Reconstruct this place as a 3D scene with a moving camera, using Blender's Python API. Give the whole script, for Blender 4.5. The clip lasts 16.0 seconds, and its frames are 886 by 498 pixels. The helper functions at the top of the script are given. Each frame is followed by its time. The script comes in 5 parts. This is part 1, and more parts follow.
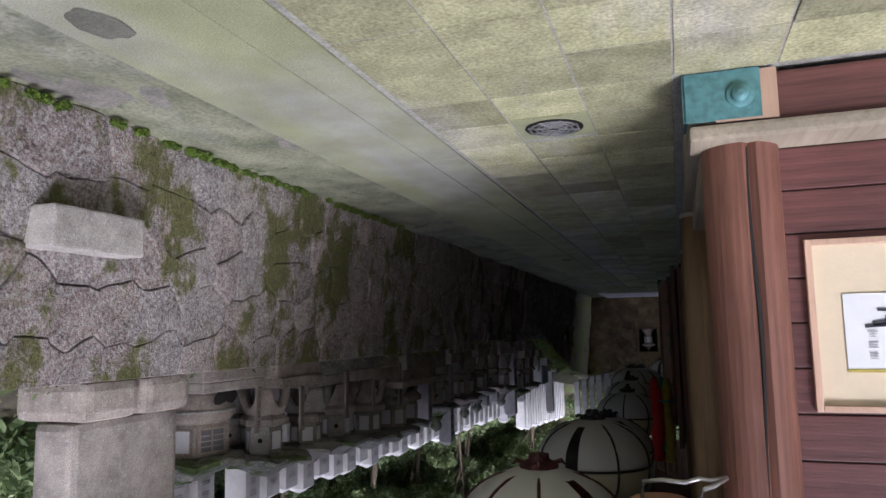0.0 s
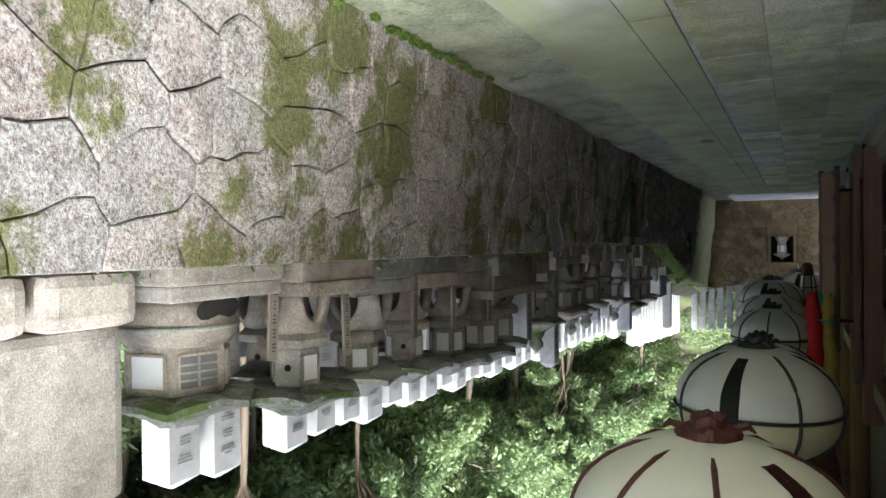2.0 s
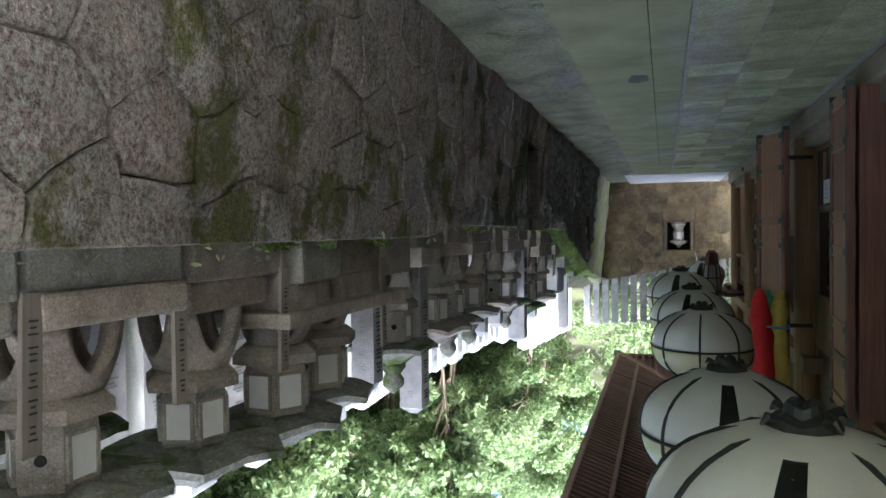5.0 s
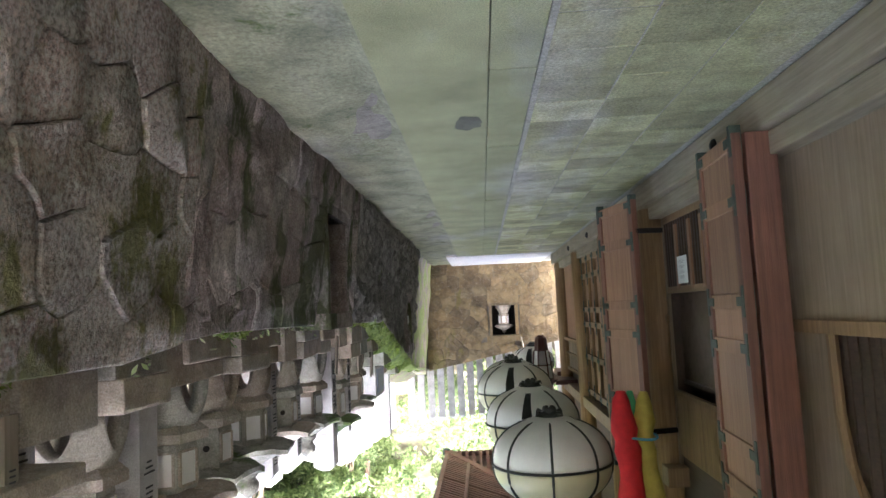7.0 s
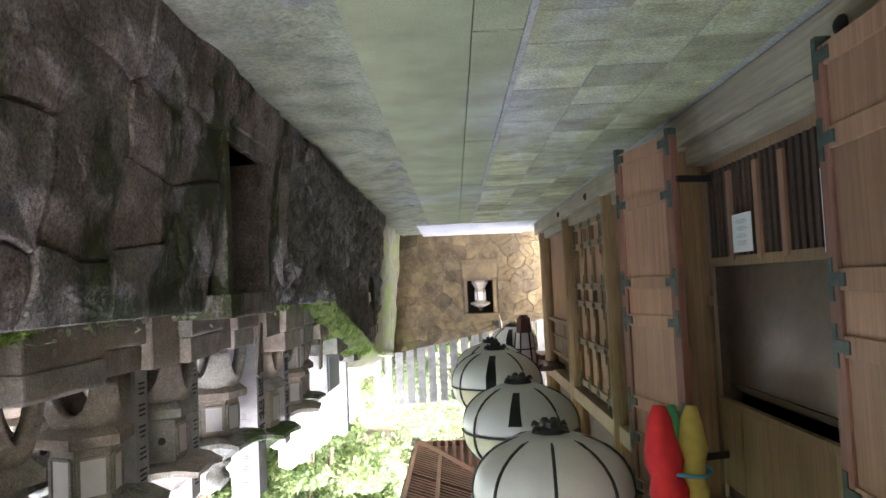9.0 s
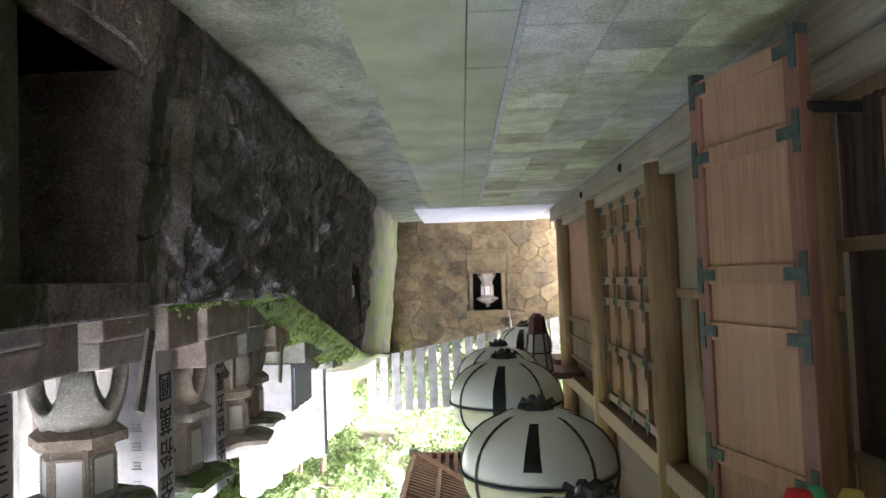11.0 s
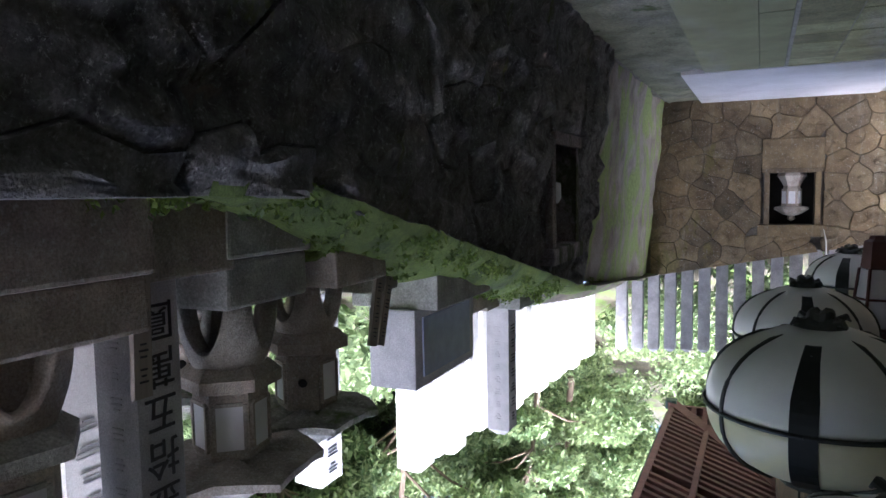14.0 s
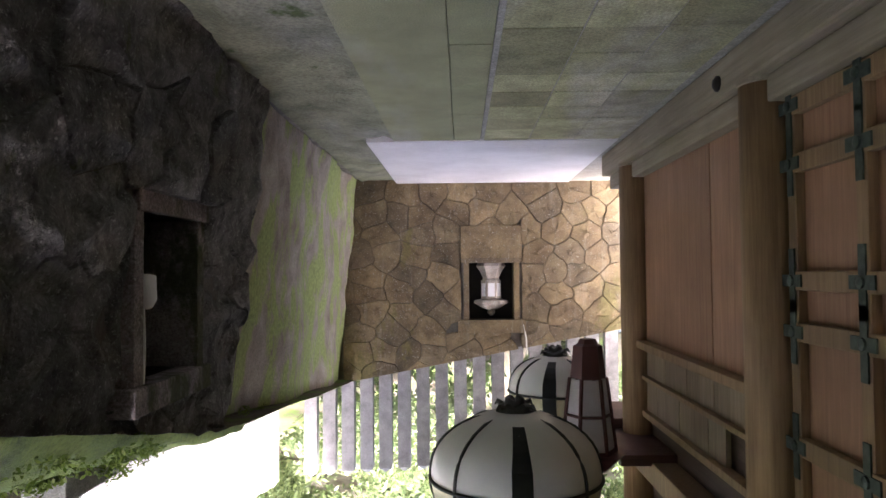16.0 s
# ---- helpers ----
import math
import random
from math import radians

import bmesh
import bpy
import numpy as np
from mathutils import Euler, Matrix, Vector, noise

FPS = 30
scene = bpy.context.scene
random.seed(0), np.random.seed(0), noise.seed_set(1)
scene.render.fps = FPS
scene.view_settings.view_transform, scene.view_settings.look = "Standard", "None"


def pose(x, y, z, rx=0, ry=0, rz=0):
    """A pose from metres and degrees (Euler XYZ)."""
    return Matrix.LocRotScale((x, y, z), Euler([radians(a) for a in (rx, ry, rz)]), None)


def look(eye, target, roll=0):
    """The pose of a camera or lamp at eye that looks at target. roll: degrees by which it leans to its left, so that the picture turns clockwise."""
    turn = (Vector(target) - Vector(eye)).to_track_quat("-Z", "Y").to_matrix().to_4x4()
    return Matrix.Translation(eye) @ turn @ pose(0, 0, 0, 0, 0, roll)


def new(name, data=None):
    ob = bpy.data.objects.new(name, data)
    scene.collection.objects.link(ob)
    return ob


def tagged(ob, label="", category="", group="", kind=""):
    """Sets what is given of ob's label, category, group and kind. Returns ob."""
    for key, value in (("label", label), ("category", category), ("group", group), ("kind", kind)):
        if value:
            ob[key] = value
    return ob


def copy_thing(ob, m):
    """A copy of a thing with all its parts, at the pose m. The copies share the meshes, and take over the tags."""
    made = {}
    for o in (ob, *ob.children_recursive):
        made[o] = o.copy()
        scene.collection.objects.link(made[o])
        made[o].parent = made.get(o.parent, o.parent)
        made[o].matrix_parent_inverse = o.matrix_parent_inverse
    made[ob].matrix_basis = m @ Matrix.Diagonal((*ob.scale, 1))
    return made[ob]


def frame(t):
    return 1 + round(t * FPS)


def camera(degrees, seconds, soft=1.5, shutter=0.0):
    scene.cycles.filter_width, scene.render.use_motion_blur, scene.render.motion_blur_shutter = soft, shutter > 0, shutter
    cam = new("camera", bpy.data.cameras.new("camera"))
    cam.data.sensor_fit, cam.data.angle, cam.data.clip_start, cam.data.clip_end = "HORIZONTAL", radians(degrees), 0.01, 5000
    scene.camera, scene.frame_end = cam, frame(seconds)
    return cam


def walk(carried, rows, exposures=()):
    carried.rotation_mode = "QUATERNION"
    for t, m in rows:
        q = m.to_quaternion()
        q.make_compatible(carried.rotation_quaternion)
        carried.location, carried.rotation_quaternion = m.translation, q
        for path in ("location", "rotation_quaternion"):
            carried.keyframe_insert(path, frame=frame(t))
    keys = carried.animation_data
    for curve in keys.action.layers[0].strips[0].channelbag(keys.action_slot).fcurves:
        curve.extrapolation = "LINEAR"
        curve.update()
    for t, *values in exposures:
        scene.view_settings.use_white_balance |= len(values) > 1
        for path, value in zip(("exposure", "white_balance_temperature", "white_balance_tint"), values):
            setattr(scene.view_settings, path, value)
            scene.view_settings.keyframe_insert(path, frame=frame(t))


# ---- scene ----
cam = camera(65.0, 16.0)
# seconds, eye, target, lean; the camera was carried upside down, so it leans by half a turn
PATH = [
    (0.0, (-0.114, 2.207, 1.194), (0.517, 4.09, 0.956), 178.96),
    (0.5, (0.044, 2.717, 1.216), (0.706, 4.594, 1.026), 179.34),
    (1.0, (0.216, 3.233, 1.258), (0.905, 5.106, 1.132), 179.19),
    (1.5, (0.396, 3.73, 1.29), (1.173, 5.573, 1.246), 179.4),
    (2.0, (0.589, 4.216, 1.338), (1.495, 5.999, 1.354), 179.52),
    (2.5, (0.762, 4.738, 1.341), (1.792, 6.451, 1.41), 179.33),
    (3.0, (0.945, 5.244, 1.368), (2.06, 6.902, 1.471), 179.88),
    (3.5, (1.109, 5.757, 1.391), (2.267, 7.383, 1.515), 180.27),
    (4.0, (1.264, 6.275, 1.393), (2.293, 7.987, 1.506), 180.24),
    (4.5, (1.333, 6.824, 1.395), (2.174, 8.636, 1.486), 179.99),
    (5.0, (1.41, 7.327, 1.404), (2.017, 9.232, 1.453), 179.25),
    (7.5, (1.642, 9.896, 1.258), (1.727, 11.884, 1.061), 177.1),
    (8.0, (1.663, 10.418, 1.242), (1.755, 12.407, 1.052), 177.3),
    (8.5, (1.645, 10.926, 1.264), (1.676, 12.921, 1.124), 177.2),
    (9.0, (1.647, 11.427, 1.263), (1.676, 13.424, 1.161), 177.4),
    (11.5, (1.552, 13.912, 1.289), (1.625, 15.909, 1.216), 178.6),
    (12.0, (1.543, 14.509, 1.278), (1.786, 16.494, 1.276), 179.7),
    (12.5, (1.527, 15.049, 1.324), (2.024, 16.982, 1.439), 179.8),
    (13.0, (1.505, 15.588, 1.36), (2.23, 17.44, 1.575), 179.7),
    (13.5, (1.512, 16.181, 1.375), (2.378, 17.968, 1.615), 179.1),
    (14.0, (1.455, 16.727, 1.37), (2.284, 18.539, 1.543), 179.1),
    (14.5, (1.455, 17.29, 1.347), (2.1, 19.181, 1.427), 178.9),
    (15.0, (1.458, 17.854, 1.334), (1.842, 19.817, 1.327), 179.4),
    (15.5, (1.48, 18.431, 1.328), (1.681, 20.42, 1.283), 179.6),
    (16.0, (1.434, 18.997, 1.331), (1.488, 20.995, 1.265), 179.6),
]
# seconds, stops, kelvin, tint: the film's own exposure and white balance drift along the way
EXPOSURES = [(0, 0.0, 5300, 20), (2, 1.8, 5400, 4), (3.5, 2.25, 5100, 4), (5, 2.6, 5200, 6), (7.5, 4.0, 5800, 12), (9, 4.0, 5800, 12),
             (11.5, 3.8, 5700, 10), (12.5, 3.5, 5200, 16), (13.5, 2.6, 4950, 18), (14.5, 2.85, 5500, 16), (16, 3.2, 5900, 22)]
walk(cam, [(t, look(eye, target, roll)) for t, eye, target, roll in PATH], EXPOSURES)

# ---- light: open sky, a hazy sun over the hall, reaching the fence and the wooded slope ----
SUN_UP, SUN_FROM = 46, (-0.62, -0.785)
world = bpy.data.worlds.new("sky")
scene.world = world
world.use_nodes = True
sky = world.node_tree.nodes.new("ShaderNodeTexSky")
sky.sky_type, sky.sun_disc = "NISHITA", False
sky.sun_elevation = radians(SUN_UP)
sky.sun_rotation = math.atan2(SUN_FROM[0], SUN_FROM[1])
sky.dust_density, sky.air_density, sky.ozone_density = 10.0, 0.8, 0.1
world.node_tree.links.new(sky.outputs[0], world.node_tree.nodes["Background"].inputs[0])
world.node_tree.nodes["Background"].inputs[1].default_value = 0.15
sun = new("sun", bpy.data.lights.new("sun", "SUN"))
sun.data.energy, sun.data.angle, sun.data.color = 2.3, radians(16), (1.0, 0.975, 0.93)
far = 40 * math.cos(radians(SUN_UP))
sun.matrix_world = look((SUN_FROM[0] * far, SUN_FROM[1] * far, 40 * math.sin(radians(SUN_UP))), (0, 0, 0))


# ---- materials ----
def node(nt, kind, **inputs):
    n = nt.nodes.new(kind)
    for k, v in inputs.items():
        n.inputs[k.replace("_", " ")].default_value = v
    return n


def ramp(nt, fac, stops):
    n = nt.nodes.new("ShaderNodeValToRGB")
    n.color_ramp.elements[0].position, n.color_ramp.elements[1].position = stops[0][0], stops[-1][0]
    for s in stops[1:-1]:
        n.color_ramp.elements.new(s[0])
    for e, (p, c) in zip(n.color_ramp.elements, stops):
        e.position = p
        e.color = (*c, 1) if len(c) == 3 else c
    nt.links.new(fac, n.inputs[0])
    return n.outputs[0]


def mix(nt, fac, a, b, how="MIX"):
    n = nt.nodes.new("ShaderNodeMix")
    n.data_type, n.blend_type = "RGBA", how
    for slot, v in ((0, fac), (6, a), (7, b)):
        if isinstance(v, (int, float)):
            n.inputs[slot].default_value = v
        elif isinstance(v, tuple):
            n.inputs[slot].default_value = (*v, 1)
        else:
            nt.links.new(v, n.inputs[slot])
    return n.outputs[2]


def noise_of(nt, scale, detail=4.0, stretch=(1, 1, 1), rough=0.6, coord="world"):
    if coord == "world":
        src = nt.nodes.new("ShaderNodeNewGeometry").outputs["Position"]
    else:
        src = nt.nodes.new("ShaderNodeTexCoord").outputs["Object"]
    m = nt.nodes.new("ShaderNodeMapping")
    m.inputs["Scale"].default_value = stretch
    nt.links.new(src, m.inputs[0])
    n = node(nt, "ShaderNodeTexNoise", Scale=scale, Detail=detail, Roughness=rough)
    nt.links.new(m.outputs[0], n.inputs["Vector"])
    return n.outputs[0]


def base_material(name, rough=0.8, metal=0.0):
    m = bpy.data.materials.new(name)
    m.use_nodes = True
    b = m.node_tree.nodes["Principled BSDF"]
    b.inputs["Roughness"].default_value, b.inputs["Metallic"].default_value = rough, metal
    return m, m.node_tree, b


def bump(nt, b, height, strength, distance=0.02):
    n = node(nt, "ShaderNodeBump", Strength=strength, Distance=distance)
    nt.links.new(height, n.inputs["Height"])
    nt.links.new(n.outputs[0], b.inputs["Normal"])


STONE_TONES = [(0.0, (0.66, 0.64, 0.63)), (0.18, (1.02, 0.90, 0.88)), (0.36, (0.86, 0.90, 0.93)), (0.52, (1.10, 1.06, 0.98)), (0.68, (0.80, 0.73, 0.72)), (0.84, (1.0, 1.0, 1.0)), (1.0, (1.24, 1.2, 1.16))]


def stone(name, dark, light, grain=60.0, moss=0.0, lichen=0.0, vary=0.25, relief=0.6, moss_col=(0.10, 0.13, 0.02), tint=None, coarse=6.0, streaks=0.0, crag=0.0, moss_stretch=0.55, green_cast=0.0, tones=None, crisp=0.0):
    """Rough stone: mottled at two scales, speckled with pale lichen, with patches of moss."""
    m, nt, b = base_material(name, 0.9)
    big, fine = noise_of(nt, coarse, 5), noise_of(nt, grain, 6, rough=0.7)
    mid = tuple((a + c) / 2 for a, c in zip(dark, light))
    col = ramp(nt, big, [(0.3, dark), (0.5, mid), (0.72, light)])
    col = mix(nt, 0.65, col, ramp(nt, fine, [(0.32 + 0.08 * crisp, (0.25 - 0.15 * crisp,) * 3), (0.55 - 0.03 * crisp, (0.6 - 0.06 * crisp,) * 3), (0.75 - 0.1 * crisp, (0.95,) * 3)]), "OVERLAY")
    if vary:
        r = nt.nodes.new("ShaderNodeObjectInfo").outputs["Random"]
        col = mix(nt, 1.0, col, ramp(nt, r, tones or [(0.0, (1 - vary,) * 3), (0.5, tint or (1, 1, 1)), (1.0, (1 + vary,) * 3)]), "MULTIPLY")
    if lichen:
        spots = noise_of(nt, 38.0, 6, rough=0.8)
        col = mix(nt, ramp(nt, spots, [(0.60 - lichen * 0.1, (0, 0, 0)), (0.68 - lichen * 0.04, (0.8, 0.8, 0.8))]), col, (0.56, 0.56, 0.52))
    if streaks:
        run = noise_of(nt, 7.0, 6, (1, 1, 0.12), 0.7)
        col = mix(nt, ramp(nt, run, [(0.56, (0, 0, 0)), (0.72, (streaks,) * 3)]), col, (0.40, 0.38, 0.33))
    if moss:
        patch = noise_of(nt, 1.9, 6, (1, 1, moss_stretch), 0.68)
        edge = 0.68 - 0.22 * moss
        tone = ramp(nt, noise_of(nt, 30.0, 4), [(0.3, tuple(c * 0.5 for c in moss_col)), (0.7, moss_col)])
        col = mix(nt, ramp(nt, patch, [(edge, (0, 0, 0)), (edge + 0.07, (0.9, 0.9, 0.9))]), col, tone)
    # greenish light from the foliage, multiplied into the stone colour in soft patches
    if green_cast:
        film = noise_of(nt, 0.45, 6, (1.6, 0.5, 1), 0.62)
        col = mix(nt, ramp(nt, film, [(0.36, (0, 0, 0)), (0.5, (green_cast,) * 3)]), col, (0.84, 0.87, 0.48), "MULTIPLY")
    nt.links.new(col, b.inputs["Base Color"])
    both = mix(nt, 0.5, fine, noise_of(nt, 14.0, 6))
    if crag:
        both = mix(nt, crag, both, noise_of(nt, 4.0, 8, rough=0.65))
    bump(nt, b, both, relief, 0.03 + 0.2 * crag)
    return m


def wood(name, dark, light, along="y", rough=0.65, scale=1.0, vary=0.2):
    """Weathered timber with grain along one axis."""
    m, nt, b = base_material(name, rough)
    st = {"x": (0.6, 14, 14), "y": (14, 0.6, 14), "z": (14, 14, 0.6)}[along]
    g = noise_of(nt, 2.2 * scale, 8, st, 0.7, "object")
    wear = noise_of(nt, 1.3, 4, coord="world")
    col = ramp(nt, g, [(0.28, dark), (0.52, tuple((a + c) / 2 for a, c in zip(dark, light))), (0.75, light)])
    col = mix(nt, ramp(nt, wear, [(0.35, (0, 0, 0)), (0.8, (0.55, 0.55, 0.55))]), col, tuple(c * 0.55 for c in dark))
    if vary:
        r = nt.nodes.new("ShaderNodeObjectInfo").outputs["Random"]
        col = mix(nt, 1.0, col, ramp(nt, r, [(0.0, (1 - vary,) * 3), (1.0, (1 + vary,) * 3)]), "MULTIPLY")
    nt.links.new(col, b.inputs["Base Color"])
    bump(nt, b, g, 0.35, 0.01)
    return m


def plain(name, col, rough=0.6, metal=0.0, mottle=0.15, scale=12.0):
    m, nt, b = base_material(name, rough, metal)
    c = ramp(nt, noise_of(nt, scale, 5), [(0.3, tuple(v * (1 - mottle) for v in col)), (0.7, tuple(min(1, v * (1 + mottle)) for v in col))])
    nt.links.new(c, b.inputs["Base Color"])
    bump(nt, b, noise_of(nt, scale * 6, 3), 0.12, 0.01)
    return m


def leafy(name, dark, mid, light):
    m, nt, b = base_material(name, 0.5)
    r = nt.nodes.new("ShaderNodeNewGeometry").outputs["Random Per Island"]
    col = ramp(nt, r, [(0.0, dark), (0.5, mid), (1.0, light)])
    col = mix(nt, 0.4, col, ramp(nt, noise_of(nt, 0.7, 4), [(0.3, tuple(v * 0.6 for v in mid)), (0.7, light)]))
    nt.links.new(col, b.inputs["Base Color"])
    t = nt.nodes.new("ShaderNodeBsdfTranslucent")
    nt.links.new(col, t.inputs[0])
    s = nt.nodes.new("ShaderNodeMixShader")
    s.inputs[0].default_value = 0.4
    nt.links.new(b.outputs[0], s.inputs[1])
    nt.links.new(t.outputs[0], s.inputs[2])
    nt.links.new(s.outputs[0], nt.nodes["Material Output"].inputs[0])
    return m


M_WALL = stone("retaining_wall_stone", (0.17, 0.135, 0.12), (0.47, 0.41, 0.37), grain=60, moss=0.8, lichen=1.5, vary=0.36, tint=(1.0, 0.94, 0.93), relief=1.0, coarse=5.0, moss_col=(0.15, 0.155, 0.025), crag=0.3, moss_stretch=0.8, tones=STONE_TONES, crisp=1.0)
M_ROCK = stone("rock_stone", (0.19, 0.165, 0.16), (0.50, 0.455, 0.44), moss=0.75, lichen=0.6, relief=1.0, crag=0.4, tones=STONE_TONES, crisp=0.6, moss_col=(0.07, 0.095, 0.025))
M_WETROCK = stone("dark_damp_rock", (0.05, 0.05, 0.048), (0.26, 0.255, 0.24), moss=0.3, lichen=0.45, relief=1.0, crag=0.8, coarse=9.0)
M_END = stone("end_wall_stone", (0.085, 0.068, 0.043), (0.235, 0.19, 0.12), moss=0.5, lichen=0.15, streaks=0.3, moss_col=(0.17, 0.145, 0.05), relief=0.7, coarse=3.5, tones=[(0.0, (0.55, 0.52, 0.46)), (0.3, (0.9, 0.86, 0.8)), (0.55, (1.2, 1.1, 0.92)), (0.8, (0.8, 0.72, 0.6)), (1.0, (1.35, 1.25, 1.05))])
M_MORTAR = stone("packed_earth_joint", (0.07, 0.062, 0.052), (0.15, 0.135, 0.11), moss=0.3, vary=0)
M_MOSSROCK = stone("mossy_rendered_rock", (0.18, 0.15, 0.12), (0.40, 0.36, 0.30), moss=0.95, streaks=0.3, moss_col=(0.36, 0.46, 0.13), vary=0, coarse=3.0)
# brighter copy of the floor concrete: daylight at the far end, as colour
M_LITCONC = stone("lit_concrete", (0.50, 0.49, 0.48), (0.66, 0.65, 0.64), grain=120, vary=0, relief=0.1, coarse=1.5)
M_STAIN = stone("damp_concrete", (0.07, 0.07, 0.05), (0.15, 0.15, 0.115), grain=120, vary=0, relief=0.12, coarse=4.0)
M_BANK = stone("bank_moss", (0.05, 0.075, 0.018), (0.16, 0.23, 0.045), grain=90, moss=1.0, vary=0, relief=1.0, coarse=4.0, moss_col=(0.20, 0.27, 0.05))
# paving, concrete and gutter carry the walk's greenish light in their colour
M_TILE = stone("paving_stone", (0.25, 0.238, 0.195), (0.45, 0.432, 0.365), grain=55, moss=0.0, vary=0.3, relief=0.35, coarse=4.5, crisp=0.2, green_cast=0.8)
M_CONC = stone("smooth_concrete", (0.21, 0.21, 0.17), (0.355, 0.355, 0.30), grain=120, vary=0, relief=0.12, coarse=1.6, green_cast=0.8)
M_GUTTER = stone("damp_rough_concrete", (0.12, 0.125, 0.10), (0.33, 0.33, 0.29), grain=40, moss=0.35, vary=0, relief=0.5, coarse=2.2, moss_col=(0.07, 0.11, 0.02), green_cast=0.6)
LANTERN_TONES = [(0.0, (0.74, 0.70, 0.64)), (0.2, (1.0, 0.94, 0.88)), (0.4, (0.82, 0.90, 0.90)), (0.6, (1.08, 1.02, 0.95)), (0.8, (0.88, 0.80, 0.74)), (1.0, (0.98, 1.02, 1.0))]
M_LANTERN = stone("lantern_granite", (0.25, 0.232, 0.21), (0.50, 0.47, 0.43), grain=110, lichen=0.5, vary=0.22, relief=0.45, tones=LANTERN_TONES, crisp=0.1, streaks=0.25)
M_LANTERN_TOP = stone("mossy_lantern_roof", (0.13, 0.13, 0.11), (0.32, 0.32, 0.285), grain=70, moss=0.75, lichen=0.5, vary=0.2, moss_col=(0.09, 0.15, 0.02))
M_PILLAR = stone("pale_granite", (0.36, 0.355, 0.37), (0.54, 0.535, 0.55), grain=160, vary=0.1, relief=0.15)
M_POST_OLD = stone("grey_weathered_granite", (0.20, 0.20, 0.205), (0.36, 0.36, 0.365), grain=130, vary=0.15, relief=0.2)
M_POST = stone("white_granite", (0.58, 0.57, 0.56), (0.76, 0.75, 0.74), grain=150, vary=0.12, relief=0.15)
M_EARTH = stone("mossy_earth", (0.05, 0.045, 0.03), (0.14, 0.12, 0.08), moss=0.75, vary=0, relief=1.0, moss_col=(0.12, 0.19, 0.03), coarse=2.0)
M_GROUND = stone("gravelly_ground", (0.13, 0.12, 0.10), (0.26, 0.245, 0.21), vary=0)
M_SLAT = wood("grey_bleached_slat", (0.22, 0.19, 0.16), (0.42, 0.38, 0.33), "z", 0.8)
M_JOINT = stone("pale_mortar_joint", (0.24, 0.235, 0.20), (0.36, 0.35, 0.30), vary=0)
M_INK = plain("carved_dark_lettering", (0.05, 0.05, 0.06), 0.9)
M_PALE_INK = plain("worn_lettering", (0.42, 0.42, 0.43), 0.9)
M_PANE = plain("white_paper_pane", (0.80, 0.80, 0.82), 0.5, mottle=0.05)
M_LATTICE = plain("grey_wire_lattice", (0.16, 0.16, 0.17), 0.6)
# near-black that paints the shade inside holes, cracks and recesses
M_HOLE = plain("hole_shade", (0.02, 0.018, 0.015), 0.95)
M_BEAM = wood("pale_weathered_beam", (0.28, 0.235, 0.16), (0.52, 0.45, 0.33), "y", 0.75)
M_POSTW = wood("brown_round_post", (0.19, 0.115, 0.055), (0.42, 0.285, 0.15), "z", 0.6)
M_PANEL = wood("reddish_board", (0.24, 0.125, 0.07), (0.46, 0.27, 0.16), "z", 0.55)
M_OLDPANEL = wood("greyed_board", (0.22, 0.165, 0.11), (0.44, 0.35, 0.25), "z", 0.7)
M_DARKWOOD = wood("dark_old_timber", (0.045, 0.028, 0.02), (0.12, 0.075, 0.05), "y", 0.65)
M_PLANK = wood("dark_red_plank", (0.06, 0.024, 0.021), (0.22, 0.09, 0.075), "x", 0.5)
M_COLUMN = wood("cracked_red_brown_column", (0.10, 0.042, 0.028), (0.30, 0.135, 0.085), "z", 0.55)
M_SOFFIT = wood("sooty_soffit_board", (0.12, 0.08, 0.062), (0.26, 0.18, 0.14), "x", 0.7)
M_RAFTER = wood("red_brown_rafter", (0.10, 0.043, 0.035), (0.23, 0.105, 0.085), "x", 0.6)
M_ROOF = plain("dark_roof_sheet", (0.05, 0.048, 0.045), 0.6)
M_VERDIGRIS = plain("green_bronze_fitting", (0.06, 0.085, 0.07), 0.55, 0.5, 0.4, 20)
M_TEAL = plain("teal_painted_bronze", (0.10, 0.23, 0.23), 0.5, 0.2, 0.3, 20)
M_IRON = plain("black_iron", (0.025, 0.022, 0.02), 0.5, 0.6)
M_STEEL = plain("grey_galvanised_steel", (0.45, 0.44, 0.42), 0.35, 0.8)
M_GLOBE = plain("white_lantern_glass", (0.66, 0.66, 0.62), 0.35, mottle=0.06, scale=3)
M_GLOBE_TOP = plain("yellowed_lantern_glass", (0.60, 0.56, 0.36), 0.35, mottle=0.08, scale=3)
M_RIB = plain("dark_green_lantern_rib", (0.03, 0.033, 0.028), 0.5, 0.3)
M_RIB_RED = plain("dark_maroon_lantern_rib", (0.075, 0.022, 0.022), 0.5, 0.2)
M_RED = plain("red_cloth", (0.55, 0.015, 0.02), 0.8)
M_YELLOW = plain("yellow_cloth", (0.42, 0.34, 0.07), 0.85)
M_GREEN = plain("green_cloth", (0.08, 0.36, 0.16), 0.85)
M_CORD = plain("blue_cord", (0.08, 0.30, 0.50), 0.7)
M_CREAM = plain("cream_notice_board", (0.72, 0.62, 0.42), 0.6, mottle=0.04)
M_FRAME = wood("pale_pink_wood_frame", (0.50, 0.33, 0.22), (0.66, 0.46, 0.32), "z", 0.5)
M_PAPER = plain("white_paper", (0.80, 0.82, 0.80), 0.8, mottle=0.03)
M_BLUE = plain("grey_blue_plaque", (0.20, 0.24, 0.36), 0.4)
